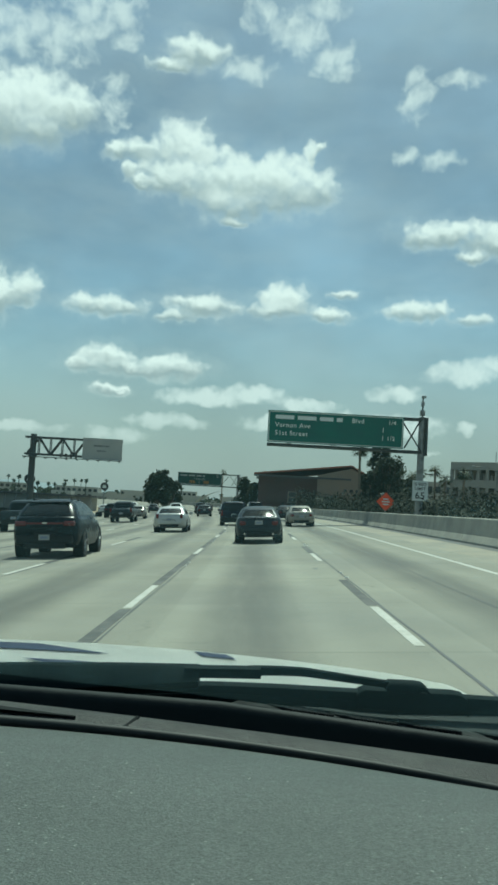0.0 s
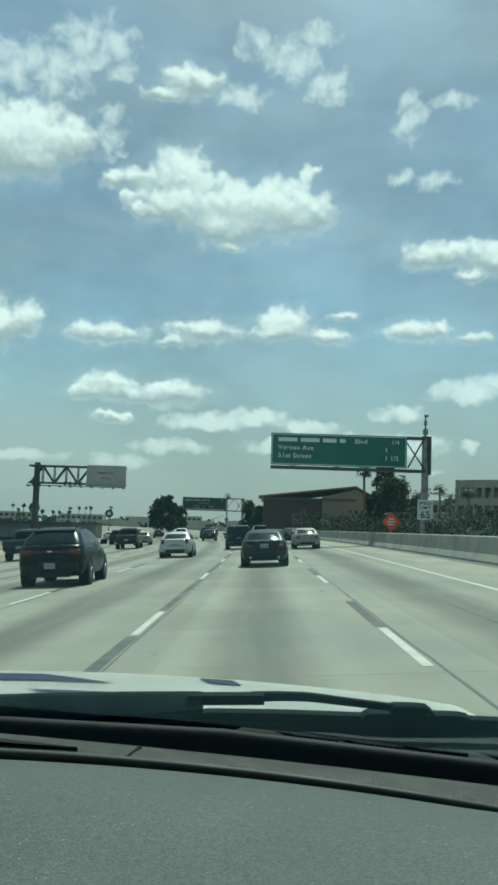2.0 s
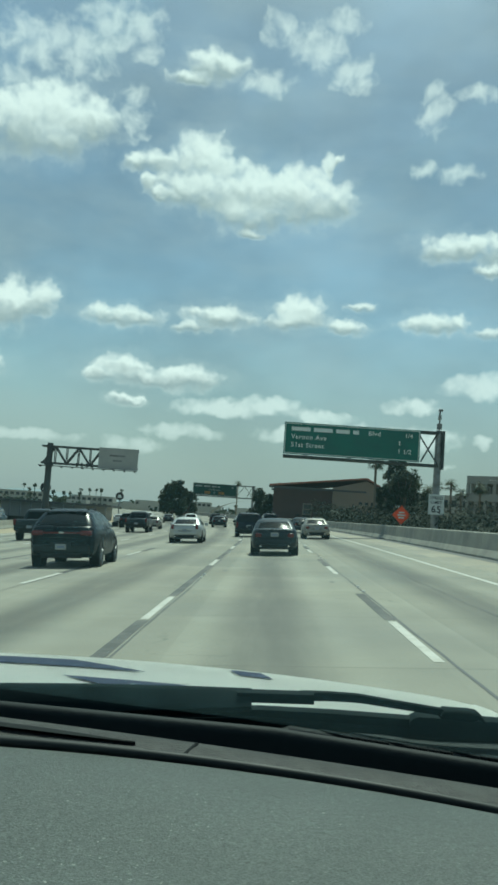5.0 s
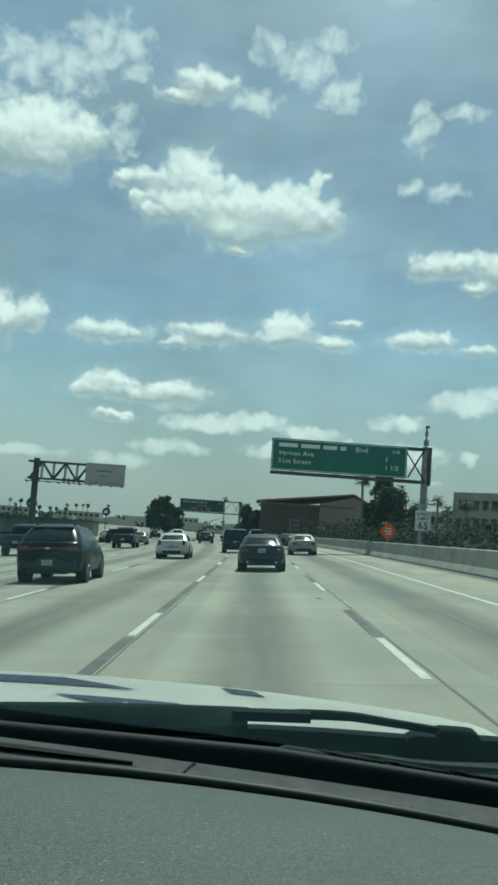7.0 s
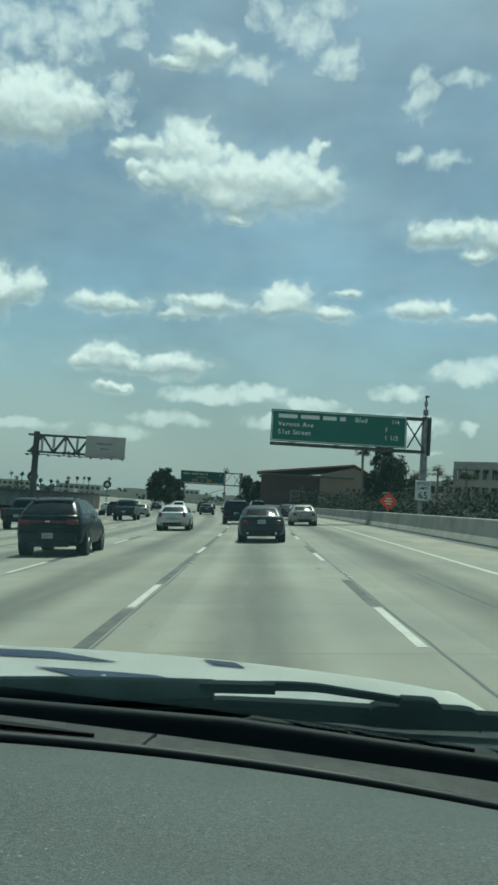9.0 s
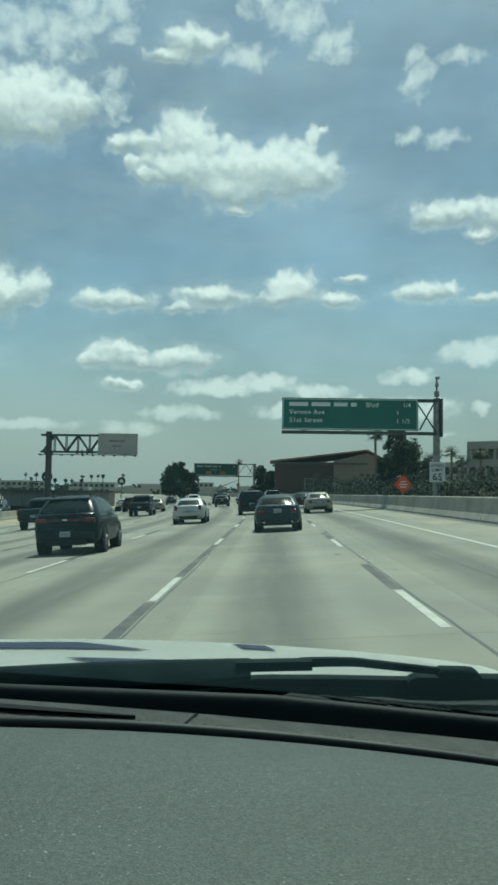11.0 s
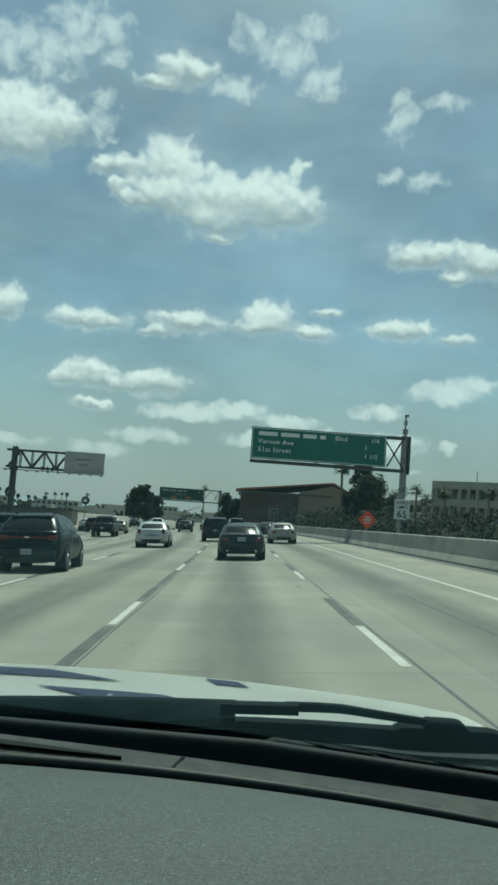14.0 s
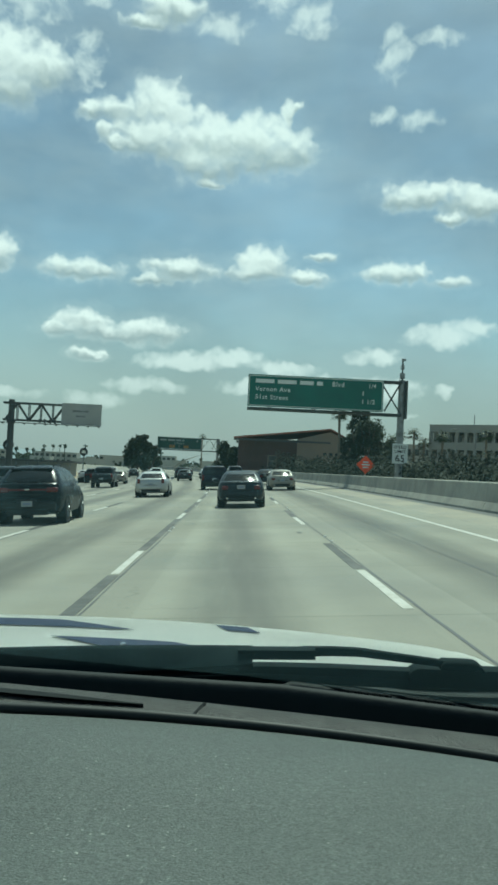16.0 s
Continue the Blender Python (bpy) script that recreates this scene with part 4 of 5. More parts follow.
def lip_point(x, a):
    """A rounded rubber lip along the front of the dashboard top."""
    return (x, lip_y(x) + 0.007 * math.cos(a), lip_z(x) - 0.0025 + 0.0065 * math.sin(a))


rings = [[lip_point(x, k * math.tau / 8) for k in range(8)] for x in steps(-1.25, 0.6, 60)]
part("dashboard_lip", loft(rings), DASH_LIP, own, "black rubber lip along the dashboard", 60)


def strip_point(x, v):
    y = lip_y(x) + 0.012 + v * 0.075
    return (x, y, lip_z(x) - 0.010 + v * (1.215 - 0.112 * x + 0.002 - lip_z(x) + 0.010) + 0.004 * math.sin(v * math.pi))


dash_strip = part("defroster_strip", sheet(-1.25, 0.6, 60, steps(0, 1, 5), strip_point, 0.0025), DASH_TRIM, own, "dusty grey strip below the windscreen", 60)
# a seam across the strip and a narrow vent slot
bm = bmesh.new()
xs = -0.079
a, b = Vector(strip_point(xs - 0.006, 0.10)), Vector(strip_point(xs + 0.008, 0.80))
tube(bm, a + Vector((0, 0, 0.001)), b + Vector((0, 0, 0.001)), 0.0025, n=6)
part("seam", bm, BLACK_SEAL, dash_strip)
rings = []
for x in steps(-0.42, -0.14, 16):
    k = math.sin((x + 0.42) / 0.28 * math.pi)
    c = Vector(strip_point(x, 0.62 - 0.25 * (x + 0.42) / 0.28))
    rings.append([c + Vector((0, 0.009 * k + 0.0005, 0.0035)), c + Vector((0, 0, 0.0042)), c + Vector((0, -0.009 * k - 0.0005, 0.0035)), c + Vector((0, 0, -0.003))])
part("vent_slot", loft(rings), BLACK_SEAL, dash_strip)
# dark trough between dashboard and windscreen, with the glass's black border
part("windscreen_seal", sheet(-1.25, 0.6, 40, steps(0, 1, 6), lambda x, v: (x, lip_y(x) + 0.088 + 0.16 * v, 1.205 - 0.112 * x - 0.085 + 0.05 * v * v), 0.01), WINDSCREEN_BORDER, own, "black windscreen border", 60)


def rim_z(x):
    """The rubber edge of the windscreen, sinking to the right."""
    return 1.2205 - 0.140 * (x - 0.042) if x > 0.042 else 1.2215 + 0.08 * (0.042 - x)


rings = [[(x, 1.205 + dy, rim_z(x) + dz) for dy, dz in ((-0.010, -0.10), (-0.010, -0.012), (-0.007, -0.004), (0.0, 0.0), (0.007, -0.004), (0.010, -0.012), (0.010, -0.10))] for x in steps(-1.2, 0.6, 50)]
part("windscreen_edge", loft(rings), WINDSCREEN_BORDER, own, "black rubber edge of the windscreen", 60)


def cowl_point(x, v):
    return (x, 1.218 + 0.20 * v, rim_z(x) - 0.010 - 0.022 * v + 0.13 * max(0.0, x - 0.25) * v - min(0.07, 0.5 * max(0.0, 0.042 - x)))


cowl = part("cowl", sheet(-1.25, 0.6, 40, steps(0, 1, 8), cowl_point, 0.012), COWL, own, "black plastic cowl with a slotted grille", 60)
slot = mesh("grille_rib", soft_box(-0.0022, 0.0022, 0, 0.095, -0.002, 0.007, 0.001, 1), BLACK_SEAL)
for x0 in (0.125, 0.212, 0.300, 0.400, 0.490):
    for k in range(7):
        x = x0 + k * 0.0085
        p = Vector(cowl_point(x, 0.16))
        part("grille_rib", slot, None, cowl, at=pose(p.x, p.y, p.z, -6, 7, 24))
# dark strip under the hood's rear edge, added to hide the white behind the low arm
part("hood_blocker", sheet(-1.2, 0.6, 36, steps(0, 1, 3), lambda x, v: (x, 1.398 + 0.012 * v, 1.150 - 0.055 * max(0.0, x) + 0.052 * v), 0.008), BLACK_SEAL, own, "black strip added below the hood", 60)

# wipers: a broad covered blade that ends in a step, and the thinner arm beyond it
rings = []
for x in steps(-1.05, -0.01, 30):
    top, low = 1.255 - 0.03 * x - 0.061 * x * x, 1.213 + 0.012 * max(0.0, 1 - abs(x + 0.01) * 4)
    top = min(top, 1.262)
    rings.append([(x, 1.285, low), (x, 1.275, low + 0.010), (x, 1.290, top - 0.004), (x, 1.300, top), (x, 1.312, top - 0.004), (x, 1.318, low)])
wiper = part("wiper_blade", loft(rings), WIPER, own, "black windscreen wiper with a covered blade", 50)
rings = []
for x in steps(-0.03, 0.078, 8):
    z = 1.254 - 0.02 * x
    rings.append([(x, 1.286, z - 0.016), (x, 1.286, z - 0.003), (x, 1.30, z), (x, 1.315, z - 0.003), (x, 1.315, z - 0.016)])
part("blade_cap", loft(rings), WIPER, wiper, "", 30)
def bar(xs, top, thick, y, depth):
    """A bar along x with a rounded upper edge; top and thick give height and thickness at x."""
    rings = []
    for x in xs:
        z, d = top(x), thick(x)
        rings.append([(x, y, z - d), (x, y, z - 0.45 * d), (x, y + 0.10 * depth, z - 0.16 * d), (x, y + 0.4 * depth, z), (x, y + 0.8 * depth, z - 0.1 * d), (x, y + depth, z - d)])
    return loft(rings)


def curve(*points):
    return lambda x: float(np.interp(x, [q[0] for q in points], [q[1] for q in points]))


part("wiper_arm", bar(steps(0.06, 0.275, 20), curve((0.06, 1.2525), (0.10, 1.2518), (0.14, 1.2495), (0.20, 1.2400), (0.275, 1.2285)), curve((0.06, 0.014), (0.27, 0.010)), 1.300, 0.016), WIPER, wiper, "", 40)
part("wiper_knuckle", bar([0.256, 0.262, 0.28, 0.30, 0.309, 0.3145, 0.318], curve((0.256, 1.224), (0.262, 1.2312), (0.30, 1.2292), (0.309, 1.2272), (0.3145, 1.2225), (0.318, 1.2165)),
                          curve((0.256, 0.006), (0.262, 0.014), (0.30, 0.016), (0.318, 0.006)), 1.296, 0.034), WIPER, wiper, "", 40)
# second arm resting low along the cowl, with its own knuckle
low_arm = part("wiper_arm", bar(steps(-0.22, 0.60, 34), curve((-0.22, 1.2125), (-0.10, 1.2175), (0.0, 1.2222), (0.105, 1.2180), (0.228, 1.2105), (0.376, 1.2025), (0.60, 1.187)),
                                curve((-0.22, 0.012), (0.0, 0.028), (0.3, 0.026), (0.6, 0.026)), 1.335, 0.034), WIPER, wiper, "", 35)
part("wiper_knuckle", bar([0.218, 0.224, 0.232, 0.26, 0.33, 0.362, 0.372, 0.380], curve((0.218, 1.207), (0.224, 1.2125), (0.232, 1.2160), (0.362, 1.2088), (0.372, 1.2065), (0.380, 1.200)),
                          curve((0.218, 0.020), (0.232, 0.029), (0.38, 0.027)), 1.329, 0.044), WIPER, wiper, "", 35)
part("arm_ridge", bar(steps(-0.12, 0.218, 12), curve((-0.12, 1.206), (0.0, 1.2088), (0.218, 1.1955)), lambda x: 0.012, 1.331, 0.006), WIPER, low_arm, "", 35)


# the dusty windscreen, leaning back from the cowl to the roof
def dusty_glass():
    m = bpy.data.materials.new("dusty_clear_glass")
    m.use_nodes = True
    N = Nodes(m.node_tree)
    out = [n for n in N.nodes if n.type == "OUTPUT_MATERIAL"][0]
    at = N.nodes.new("ShaderNodeTexCoord").outputs["Object"]
    smear = N.noise(N.vec("MULTIPLY", at, (1.0, 0.12, 0.12)), 22.0, 4.0, 0.6)
    # besides dust, the film stands in for veiling glare over the darks
    film = N.math("ADD", N.smooth(N.noise(at, 3.5, 4.0), 0.3, 0.7, 0.0105, 0.0150), N.smooth(smear, 0.58, 0.78, 0.0, 0.007))
    clear, dusty, mixed = (N.nodes.new(k) for k in ("ShaderNodeBsdfTransparent", "ShaderNodeBsdfTranslucent", "ShaderNodeMixShader"))
    clear.inputs["Color"].default_value = (0.985, 0.995, 0.99, 1)
    # teal of the glare, put into the film's colour
    dusty.inputs["Color"].default_value = (0.42, 0.72, 0.80, 1)
    N.put(mixed.inputs[0], film)
    N.put(mixed.inputs[1], clear.outputs[0])
    N.put(mixed.inputs[2], dusty.outputs[0])
    N.put(out.inputs["Surface"], mixed.outputs[0])
    return m


def glass_point(u, v):
    x = AXIS + 0.86 * u
    low = Vector((x, lip_y(x) + 0.252, 1.214 - 0.112 * x))
    high = Vector((AXIS + 0.72 * u, 0.23, 1.785 - 0.03 * u * u))
    return low.lerp(high, v) + Vector((0, 0.03, 0.045)) * math.sin(v * math.pi)


bm = bmesh.new()
rows = [[bm.verts.new(glass_point(u, v)) for u in steps(-1, 1, 16)] for v in steps(0, 1, 12)]
for a, b in zip(rows, rows[1:]):
    for i in range(16):
        bm.faces.new((a[i], a[i + 1], b[i + 1], b[i]))
bmesh.ops.solidify(bm, geom=bm.faces[:], thickness=0.005)
bmesh.ops.recalc_face_normals(bm, faces=bm.faces[:])
screen = part("windscreen", bm, dusty_glass(), own, "clear windscreen with a dusty film and glare veil", 60)
screen.visible_shadow = False

# hood with a raised middle; its dark blue reflections are laid on as coloured stripes
hood = part("hood", sheet(-1.22, 0.56, 44, steps(1.42, 2.35, 20) + steps(2.37, 2.72, 10), lambda x, y: (x, y - 0.10 * (x + 0.35) ** 2 * (1 if y > 2 else max(0.0, (y - 1.42) / 0.58)), hood_z(x, y)), 0.012), HOOD, own, "glossy white hood", 60)


def reflection_patch(x0, x1, y0, y1, skew):
    def at(x, v):
        y = y0 + (y1 - y0) * v
        xx = x + skew * v
        return (xx, y - 0.10 * (xx + 0.35) ** 2 * min(1.0, (y - 1.42) / 0.58), hood_z(xx, y) + 0.003)
    return sheet(x0, x1, 10, steps(0, 1, 6), at, 0.002)


part("stripe", reflection_patch(-1.0, -0.26, 2.06, 2.22, -0.20), HOOD_REFLECTION, hood, "dark blue painted reflection", 60)
part("stripe", reflection_patch(-0.30, -0.04, 1.80, 1.90, -0.12), HOOD_REFLECTION, hood, "dark blue painted reflection", 60)
part("stripe", reflection_patch(-0.055, 0.025, 2.18, 2.30, -0.03), HOOD_REFLECTION, hood, "dark blue painted reflection", 60)
part("washer_nozzle", soft_box(-0.262, -0.25, 1.80, 1.815, hood_z(-0.256, 1.81) - 0.002, hood_z(-0.256, 1.81) + 0.009, 0.003), CHROME, hood)
# shell: fenders, nose, doors, roof, pillars and floor, which close the car round the camera
for s, x in ((-1, AXIS - 0.93), (1, AXIS + 0.93)):
    part("fender", soft_box(x - 0.05, x + 0.05, 1.2, 2.62, 0.45, 0.98, 0.04), HOOD, own, smooth=40)
    door = part("door", soft_box(x - 0.05, x + 0.05, -1.7, 1.18, 0.32, 1.10, 0.04), HOOD, own, smooth=40)
    part("door_handle", soft_box(x - 0.08, x + 0.08, -0.45, -0.25, 0.92, 0.95, 0.01, 1), CHROME, door)
    part("pillar", path_tube([(x * 1.0, 1.30, 1.08), (x - s * 0.12, 0.62, 1.52), (x - s * 0.2, 0.22, 1.76)], [0.05, 0.045, 0.05]), TRIM, own, smooth=40)
    part("pillar", path_tube([(x, -1.7, 1.08), (x - s * 0.2, -1.9, 1.76)], [0.07, 0.06]), TRIM, own, smooth=40)
    for y in (2.02, -1.25):
        t = part("wheel", wheel_data(0.40)[0], RUBBER, own, at=pose(x + s * 0.02, y, 0.40))
        part("rim", wheel_data(0.40)[1], RIM, t)
part("roof_skin", sheet(AXIS - 0.79, AXIS + 0.79, 12, steps(-2.25, 0.2, 12), lambda x, y: (x, y, 1.83 - 0.04 * (x - AXIS) ** 2 - 0.02 * (y + 1) ** 2), 0.02), HOOD, own, "white roof", 40)
for s in (-1, 1):
    part("headlight", soft_box(AXIS + s * 0.7 - 0.18, AXIS + s * 0.7 + 0.18, 2.56, 2.69, 0.70, 0.84, 0.03), CHROME, own)
    part("tail_light", soft_box(AXIS + s * 0.74 - 0.1, AXIS + s * 0.74 + 0.1, -2.38, -2.3, 0.85, 1.15, 0.02), RED_LENS, own)
part("grille", soft_box(AXIS - 0.48, AXIS + 0.48, 2.62, 2.685, 0.58, 0.80, 0.02), TRIM, own)
part("bumper", soft_box(AXIS - 0.88, AXIS + 0.88, 2.6, 2.74, 0.36, 0.54, 0.05), TRIM, own)
part("rear_window", soft_box(AXIS - 0.7, AXIS + 0.7, -2.37, -2.345, 1.15, 1.62, 0.03), CAR_GLASS, own)
for s in (-1, 1):
    part("rear_quarter", soft_box(AXIS + s * 0.86 - 0.03, AXIS + s * 0.86 + 0.03, -2.28, -1.2, 1.08, 1.74, 0.03), CAR_GLASS, own)
part("roof", sheet(AXIS - 0.78, AXIS + 0.78, 12, steps(-2.2, 0.2, 12), lambda x, y: (x, y, 1.80 - 0.04 * (x - AXIS) ** 2 - 0.02 * (y + 1) ** 2), 0.03), HEADLINER, own, "grey cloth headliner", 40)
part("floor_pan", soft_box(AXIS - 0.9, AXIS + 0.9, -2.3, 2.5, 0.28, 0.36, 0.03), TRIM, own)
part("nose", soft_box(AXIS - 0.9, AXIS + 0.9, 2.5, 2.66, 0.40, 0.84, 0.06), HOOD, own, smooth=40)
part("tailgate", soft_box(AXIS - 0.88, AXIS + 0.88, -2.35, -2.25, 0.35, 1.72, 0.04), HOOD, own, smooth=40)
for s in (-1, 1):
    part("seat", soft_box(AXIS + s * 0.40 - 0.25, AXIS + s * 0.40 + 0.25, -0.75, -0.58, 0.62, 1.30, 0.07), TRIM, own, smooth=40)
    part("seat_cushion", soft_box(AXIS + s * 0.40 - 0.26, AXIS + s * 0.40 + 0.26, -0.72, -0.15, 0.50, 0.64, 0.06), TRIM, own, smooth=40)


# ---------- signs ----------
def bars(parent, mat, x, y, z, widths, height, gap):
    """Plain bars in place of words."""
    for w in widths:
        part("word_bar", soft_box(x, x + w, y - 0.012, y, z, z + height, 0.004, 1), mat, parent)
        x += w + gap


def guide_sign(name, label, x0, x1, y, z0, z1, post_x, sheet_mat, border):
    s = thing(name, post_x, y, 0, label, "road sign")
    a, b = x0 - post_x, x1 - post_x
    panel = part("sign_panel", soft_box(a, b, -0.03, 0.03, z0, z1, 0.012, 1), sheet_mat, s, "green guide sign panel")
    w = 0.05
    for r in ((a + 0.06, b - 0.06, z1 - 0.06 - w, z1 - 0.06), (a + 0.06, b - 0.06, z0 + 0.06, z0 + 0.06 + w), (a + 0.06, a + 0.06 + w, z0 + 0.06 + w, z1 - 0.06 - w), (b - 0.06 - w, b - 0.06, z0 + 0.06 + w, z1 - 0.06 - w)):
        part("border", boxes((r[0], r[1], -0.036, -0.029, r[2], r[3])), border, panel)
    # two chords with lattice between them, walkway below
    for z, r in ((z1 - 0.06, 0.10), (z0 - 0.16, 0.11)):
        part("chord", boxes((a, 0.0, 0.30 - r, 0.30 + r, z - r, z + r)), DARK_STEEL, s)
        part("chord", boxes((a, 0.0, 0.85 - r, 0.85 + r, z - r, z + r)), DARK_STEEL, s)
    k = max(4, int((0 - a) / 1.7))
    for i in range(k):
        xa, xb = a + (0 - a) * i / k, a + (0 - a) * (i + 1) / k
        bm = bmesh.new()
        p, q = (z0 - 0.16, z1 - 0.06) if i % 2 else (z1 - 0.06, z0 - 0.16)
        tube(bm, (xa, 0.30, p), (xb, 0.30, q), 0.06, n=6)
        part("lattice", bm, DARK_STEEL, s)
        part("lattice", tube(bmesh.new(), (xa, 0.30, z0 - 0.16), (xb, 0.85, z0 - 0.16), 0.04, n=6), DARK_STEEL, s)
    for i in range(8):
        xx = a + 0.2 + (b - a - 0.4) * i / 7
        part("bracket", boxes((xx - 0.04, xx + 0.04, -0.25, 0.45, z0 - 0.30, z0 - 0.22)), DARK_STEEL, s)
    part("walkway", boxes((a, b, -0.22, 0.16, z0 - 0.22, z0 - 0.19)), DARK_STEEL, s)
    return s, panel, a, b


S1, panel, a, b = guide_sign("guide_sign", "large green overhead freeway sign on a steel cantilever post", 0.60, 11.05, 69.0, 6.45, 8.9, 12.55, GREEN_SIGN, SIGN_WHITE)
bars(panel, SIGN_WHITE, a + 0.55, -0.03, 8.27, (1.45, 1.45, 1.05, 0.45), 0.30, 0.26)
text("lettering", "Blvd", 0.50, SIGN_WHITE, panel, (a + 6.45, -0.036, 8.25))
text("lettering", "Vernon Ave", 0.50, SIGN_WHITE, panel, (a + 0.55, -0.036, 7.65))
text("lettering", "51st Street", 0.50, SIGN_WHITE, panel, (a + 0.55, -0.036, 7.03))
text("lettering", "1/4", 0.44, SIGN_WHITE, panel, (a + 9.25, -0.036, 8.27))
text("lettering", "1", 0.50, SIGN_WHITE, panel, (a + 8.75, -0.036, 7.65))
text("lettering", "1 1/2", 0.46, SIGN_WHITE, panel, (a + 8.75, -0.036, 7.03))


def cantilever_post(s, z0, z1, tall, extras):
    post = part("post", tube(bmesh.new(), (0, 0.55, FLOOR - 0.1), (0, 0.55, z1 + tall), 0.30, 0.26, 16), STEEL, s, "round steel post", 40)
    part("base_plate", tube(bmesh.new(), (0, 0.55, FLOOR - 0.06), (0, 0.55, FLOOR + 0.12), 0.5, 0.5, 12), STEEL, post)
    part("strut", tube(bmesh.new(), (-1.35, 0.3, z0 + 0.1), (-0.15, 0.3, z1 - 0.1), 0.07, n=6), DARK_STEEL, s)
    part("hanger", boxes((0.28, 0.42, 0.2, 0.9, z0 - 0.4, z1 + 0.1)), DARK_STEEL, s)
    if extras:
        part("mast", tube(bmesh.new(), (0, 0.55, z1 + tall), (0, 0.55, z1 + tall + 1.5), 0.06, n=8), DARK_STEEL, post)
        part("radio_box", soft_box(-0.18, 0.18, 0.4, 0.7, z1 + tall + 0.1, z1 + tall + 0.55, 0.03), STEEL, post)
        part("radio_box", soft_box(-0.12, 0.12, 0.42, 0.68, z1 + tall + 0.85, z1 + tall + 1.2, 0.03), STEEL, post)
        part("camera_head", soft_box(-0.1, 0.22, 0.42, 0.66, z1 + tall + 1.5, z1 + tall + 1.68, 0.03), STEEL, post)
    return post


post = cantilever_post(S1, 6.45, 8.9, 0.15, True)
limit = part("speed_panel", soft_box(-0.60, 0.60, 0.16, 0.20, 2.55, 4.10, 0.02), SIGN_WHITE, post, "white speed limit panel")
for words, size, z in (("SPEED", 0.33, 3.72), ("LIMIT", 0.33, 3.38), ("65", 0.72, 2.72)):
    text("lettering", words, size, SIGN_BLACK, limit, (0, 0.154, z), "CENTER")

S2, panel2, a, b = guide_sign("guide_sign", "dark green exit sign with faded yellow panels on a post", -17.6, -7.8, 200.0, 5.4, 8.0, -4.2, OLD_BACKLIT_GREEN, DULL_WHITE)
bars(panel2, DULL_WHITE, a + 0.55, -0.03, 7.22, (1.5, 1.5, 1.1, 0.5), 0.32, 0.28)
text("lettering", "Bl", 0.52, DULL_WHITE, panel2, (b - 1.2, -0.036, 7.20))
text("lettering", "Coliseum", 0.56, DULL_WHITE, panel2, ((a + b) / 2 - 0.1, -0.036, 6.52), "CENTER")
for x, words in ((-1.65, "EXIT"), (1.45, "ONLY")):
    c = (a + b) / 2 + x
    y_panel = part("yellow_panel", soft_box(c - 0.6, c + 0.6, -0.045, -0.03, 5.75, 6.25, 0.008, 1), SIGN_YELLOW, panel2, "faded yellow panel")
    text("lettering", words, 0.42, SIGN_BLACK, y_panel, (c, -0.052, 5.85), "CENTER")
c = (a + b) / 2 - 0.1
bm = bmesh.new()
v = [bm.verts.new((c + dx, -0.04, 5.75 + dz)) for dx, dz in ((0, 0), (0.32, 0.26), (0.22, 0.32), (0.07, 0.20), (0.07, 0.55), (-0.07, 0.55), (-0.07, 0.20), (-0.22, 0.32), (-0.32, 0.26))]
bm.faces.new(v)
bmesh.ops.solidify(bm, geom=bm.faces[:], thickness=0.008)
part("arrow", bm, DULL_WHITE, panel2)
cantilever_post(S2, 5.4, 8.0, 0.1, False)


def diamond_sign(x, y, z, size, label):
    s = thing("warning_sign", x, y, 0, label, "road sign")
    part("post", boxes((-0.05, 0.05, 0.03, 0.13, FLOOR, z)), STEEL, s)
    h = size / math.sqrt(2)
    p = part("diamond_panel", slab([(-h, 0, z), (0, 0, z - h), (h, 0, z), (0, 0, z + h)], 0.03), SIGN_ORANGE, s, "orange diamond panel")
    for k in range(3):
        w = (0.5, 0.75, 0.55)[k] * size * 0.8
        part("word_bar", boxes((-w / 2, w / 2, -0.045, -0.034, z + 0.2 * size * (1 - k) - 0.05 * size, z + 0.2 * size * (1 - k) + 0.05 * size)), SIGN_WHITE, p)
    return s


diamond_sign(11.8, 82.0, 2.5, 1.2, "orange diamond warning sign on a post behind the barrier")

# cantilever on the median with a deep truss and a pale panel
L = thing("overhead_sign", -26.8, 106.0, 0, "grey overhead sign on an open steel truss", "road sign")
part("post", tube(bmesh.new(), (0, 0.35, FLOOR), (0, 0.35, 8.5), 0.42, 0.36, 14), DARK_STEEL, L, "thick round steel post", 40)
part("post_collar", tube(bmesh.new(), (0, 0.35, 5.7), (0, 0.35, 6.0), 0.52, 0.52, 14), DARK_STEEL, L, "", 40)
for y in (0.0, 0.7):
    for z in (8.1, 6.1):
        part("chord", boxes((-0.9, 10.6, y - 0.11, y + 0.11, z - 0.11, z + 0.11)), DARK_STEEL, L)
    for i in range(8):
        xa, xb = -0.7 + i * 1.4, -0.7 + (i + 1) * 1.4
        part("lattice", tube(bmesh.new(), (xa, y, 8.1 if i % 2 else 6.1), (xb, y, 6.1 if i % 2 else 8.1), 0.085, n=6), DARK_STEEL, L)
        part("upright", boxes((xb - 0.05, xb + 0.05, y - 0.05, y + 0.05, 6.1, 8.1)), DARK_STEEL, L)
for i in range(9):
    x = -0.7 + i * 1.4
    part("cross_brace", boxes((x - 0.04, x + 0.04, 0.0, 0.7, 6.06, 6.14)), DARK_STEEL, L)
part("walkway", boxes((-1.0, 10.7, -0.75, -0.15, 5.72, 5.80)), DARK_STEEL, L)
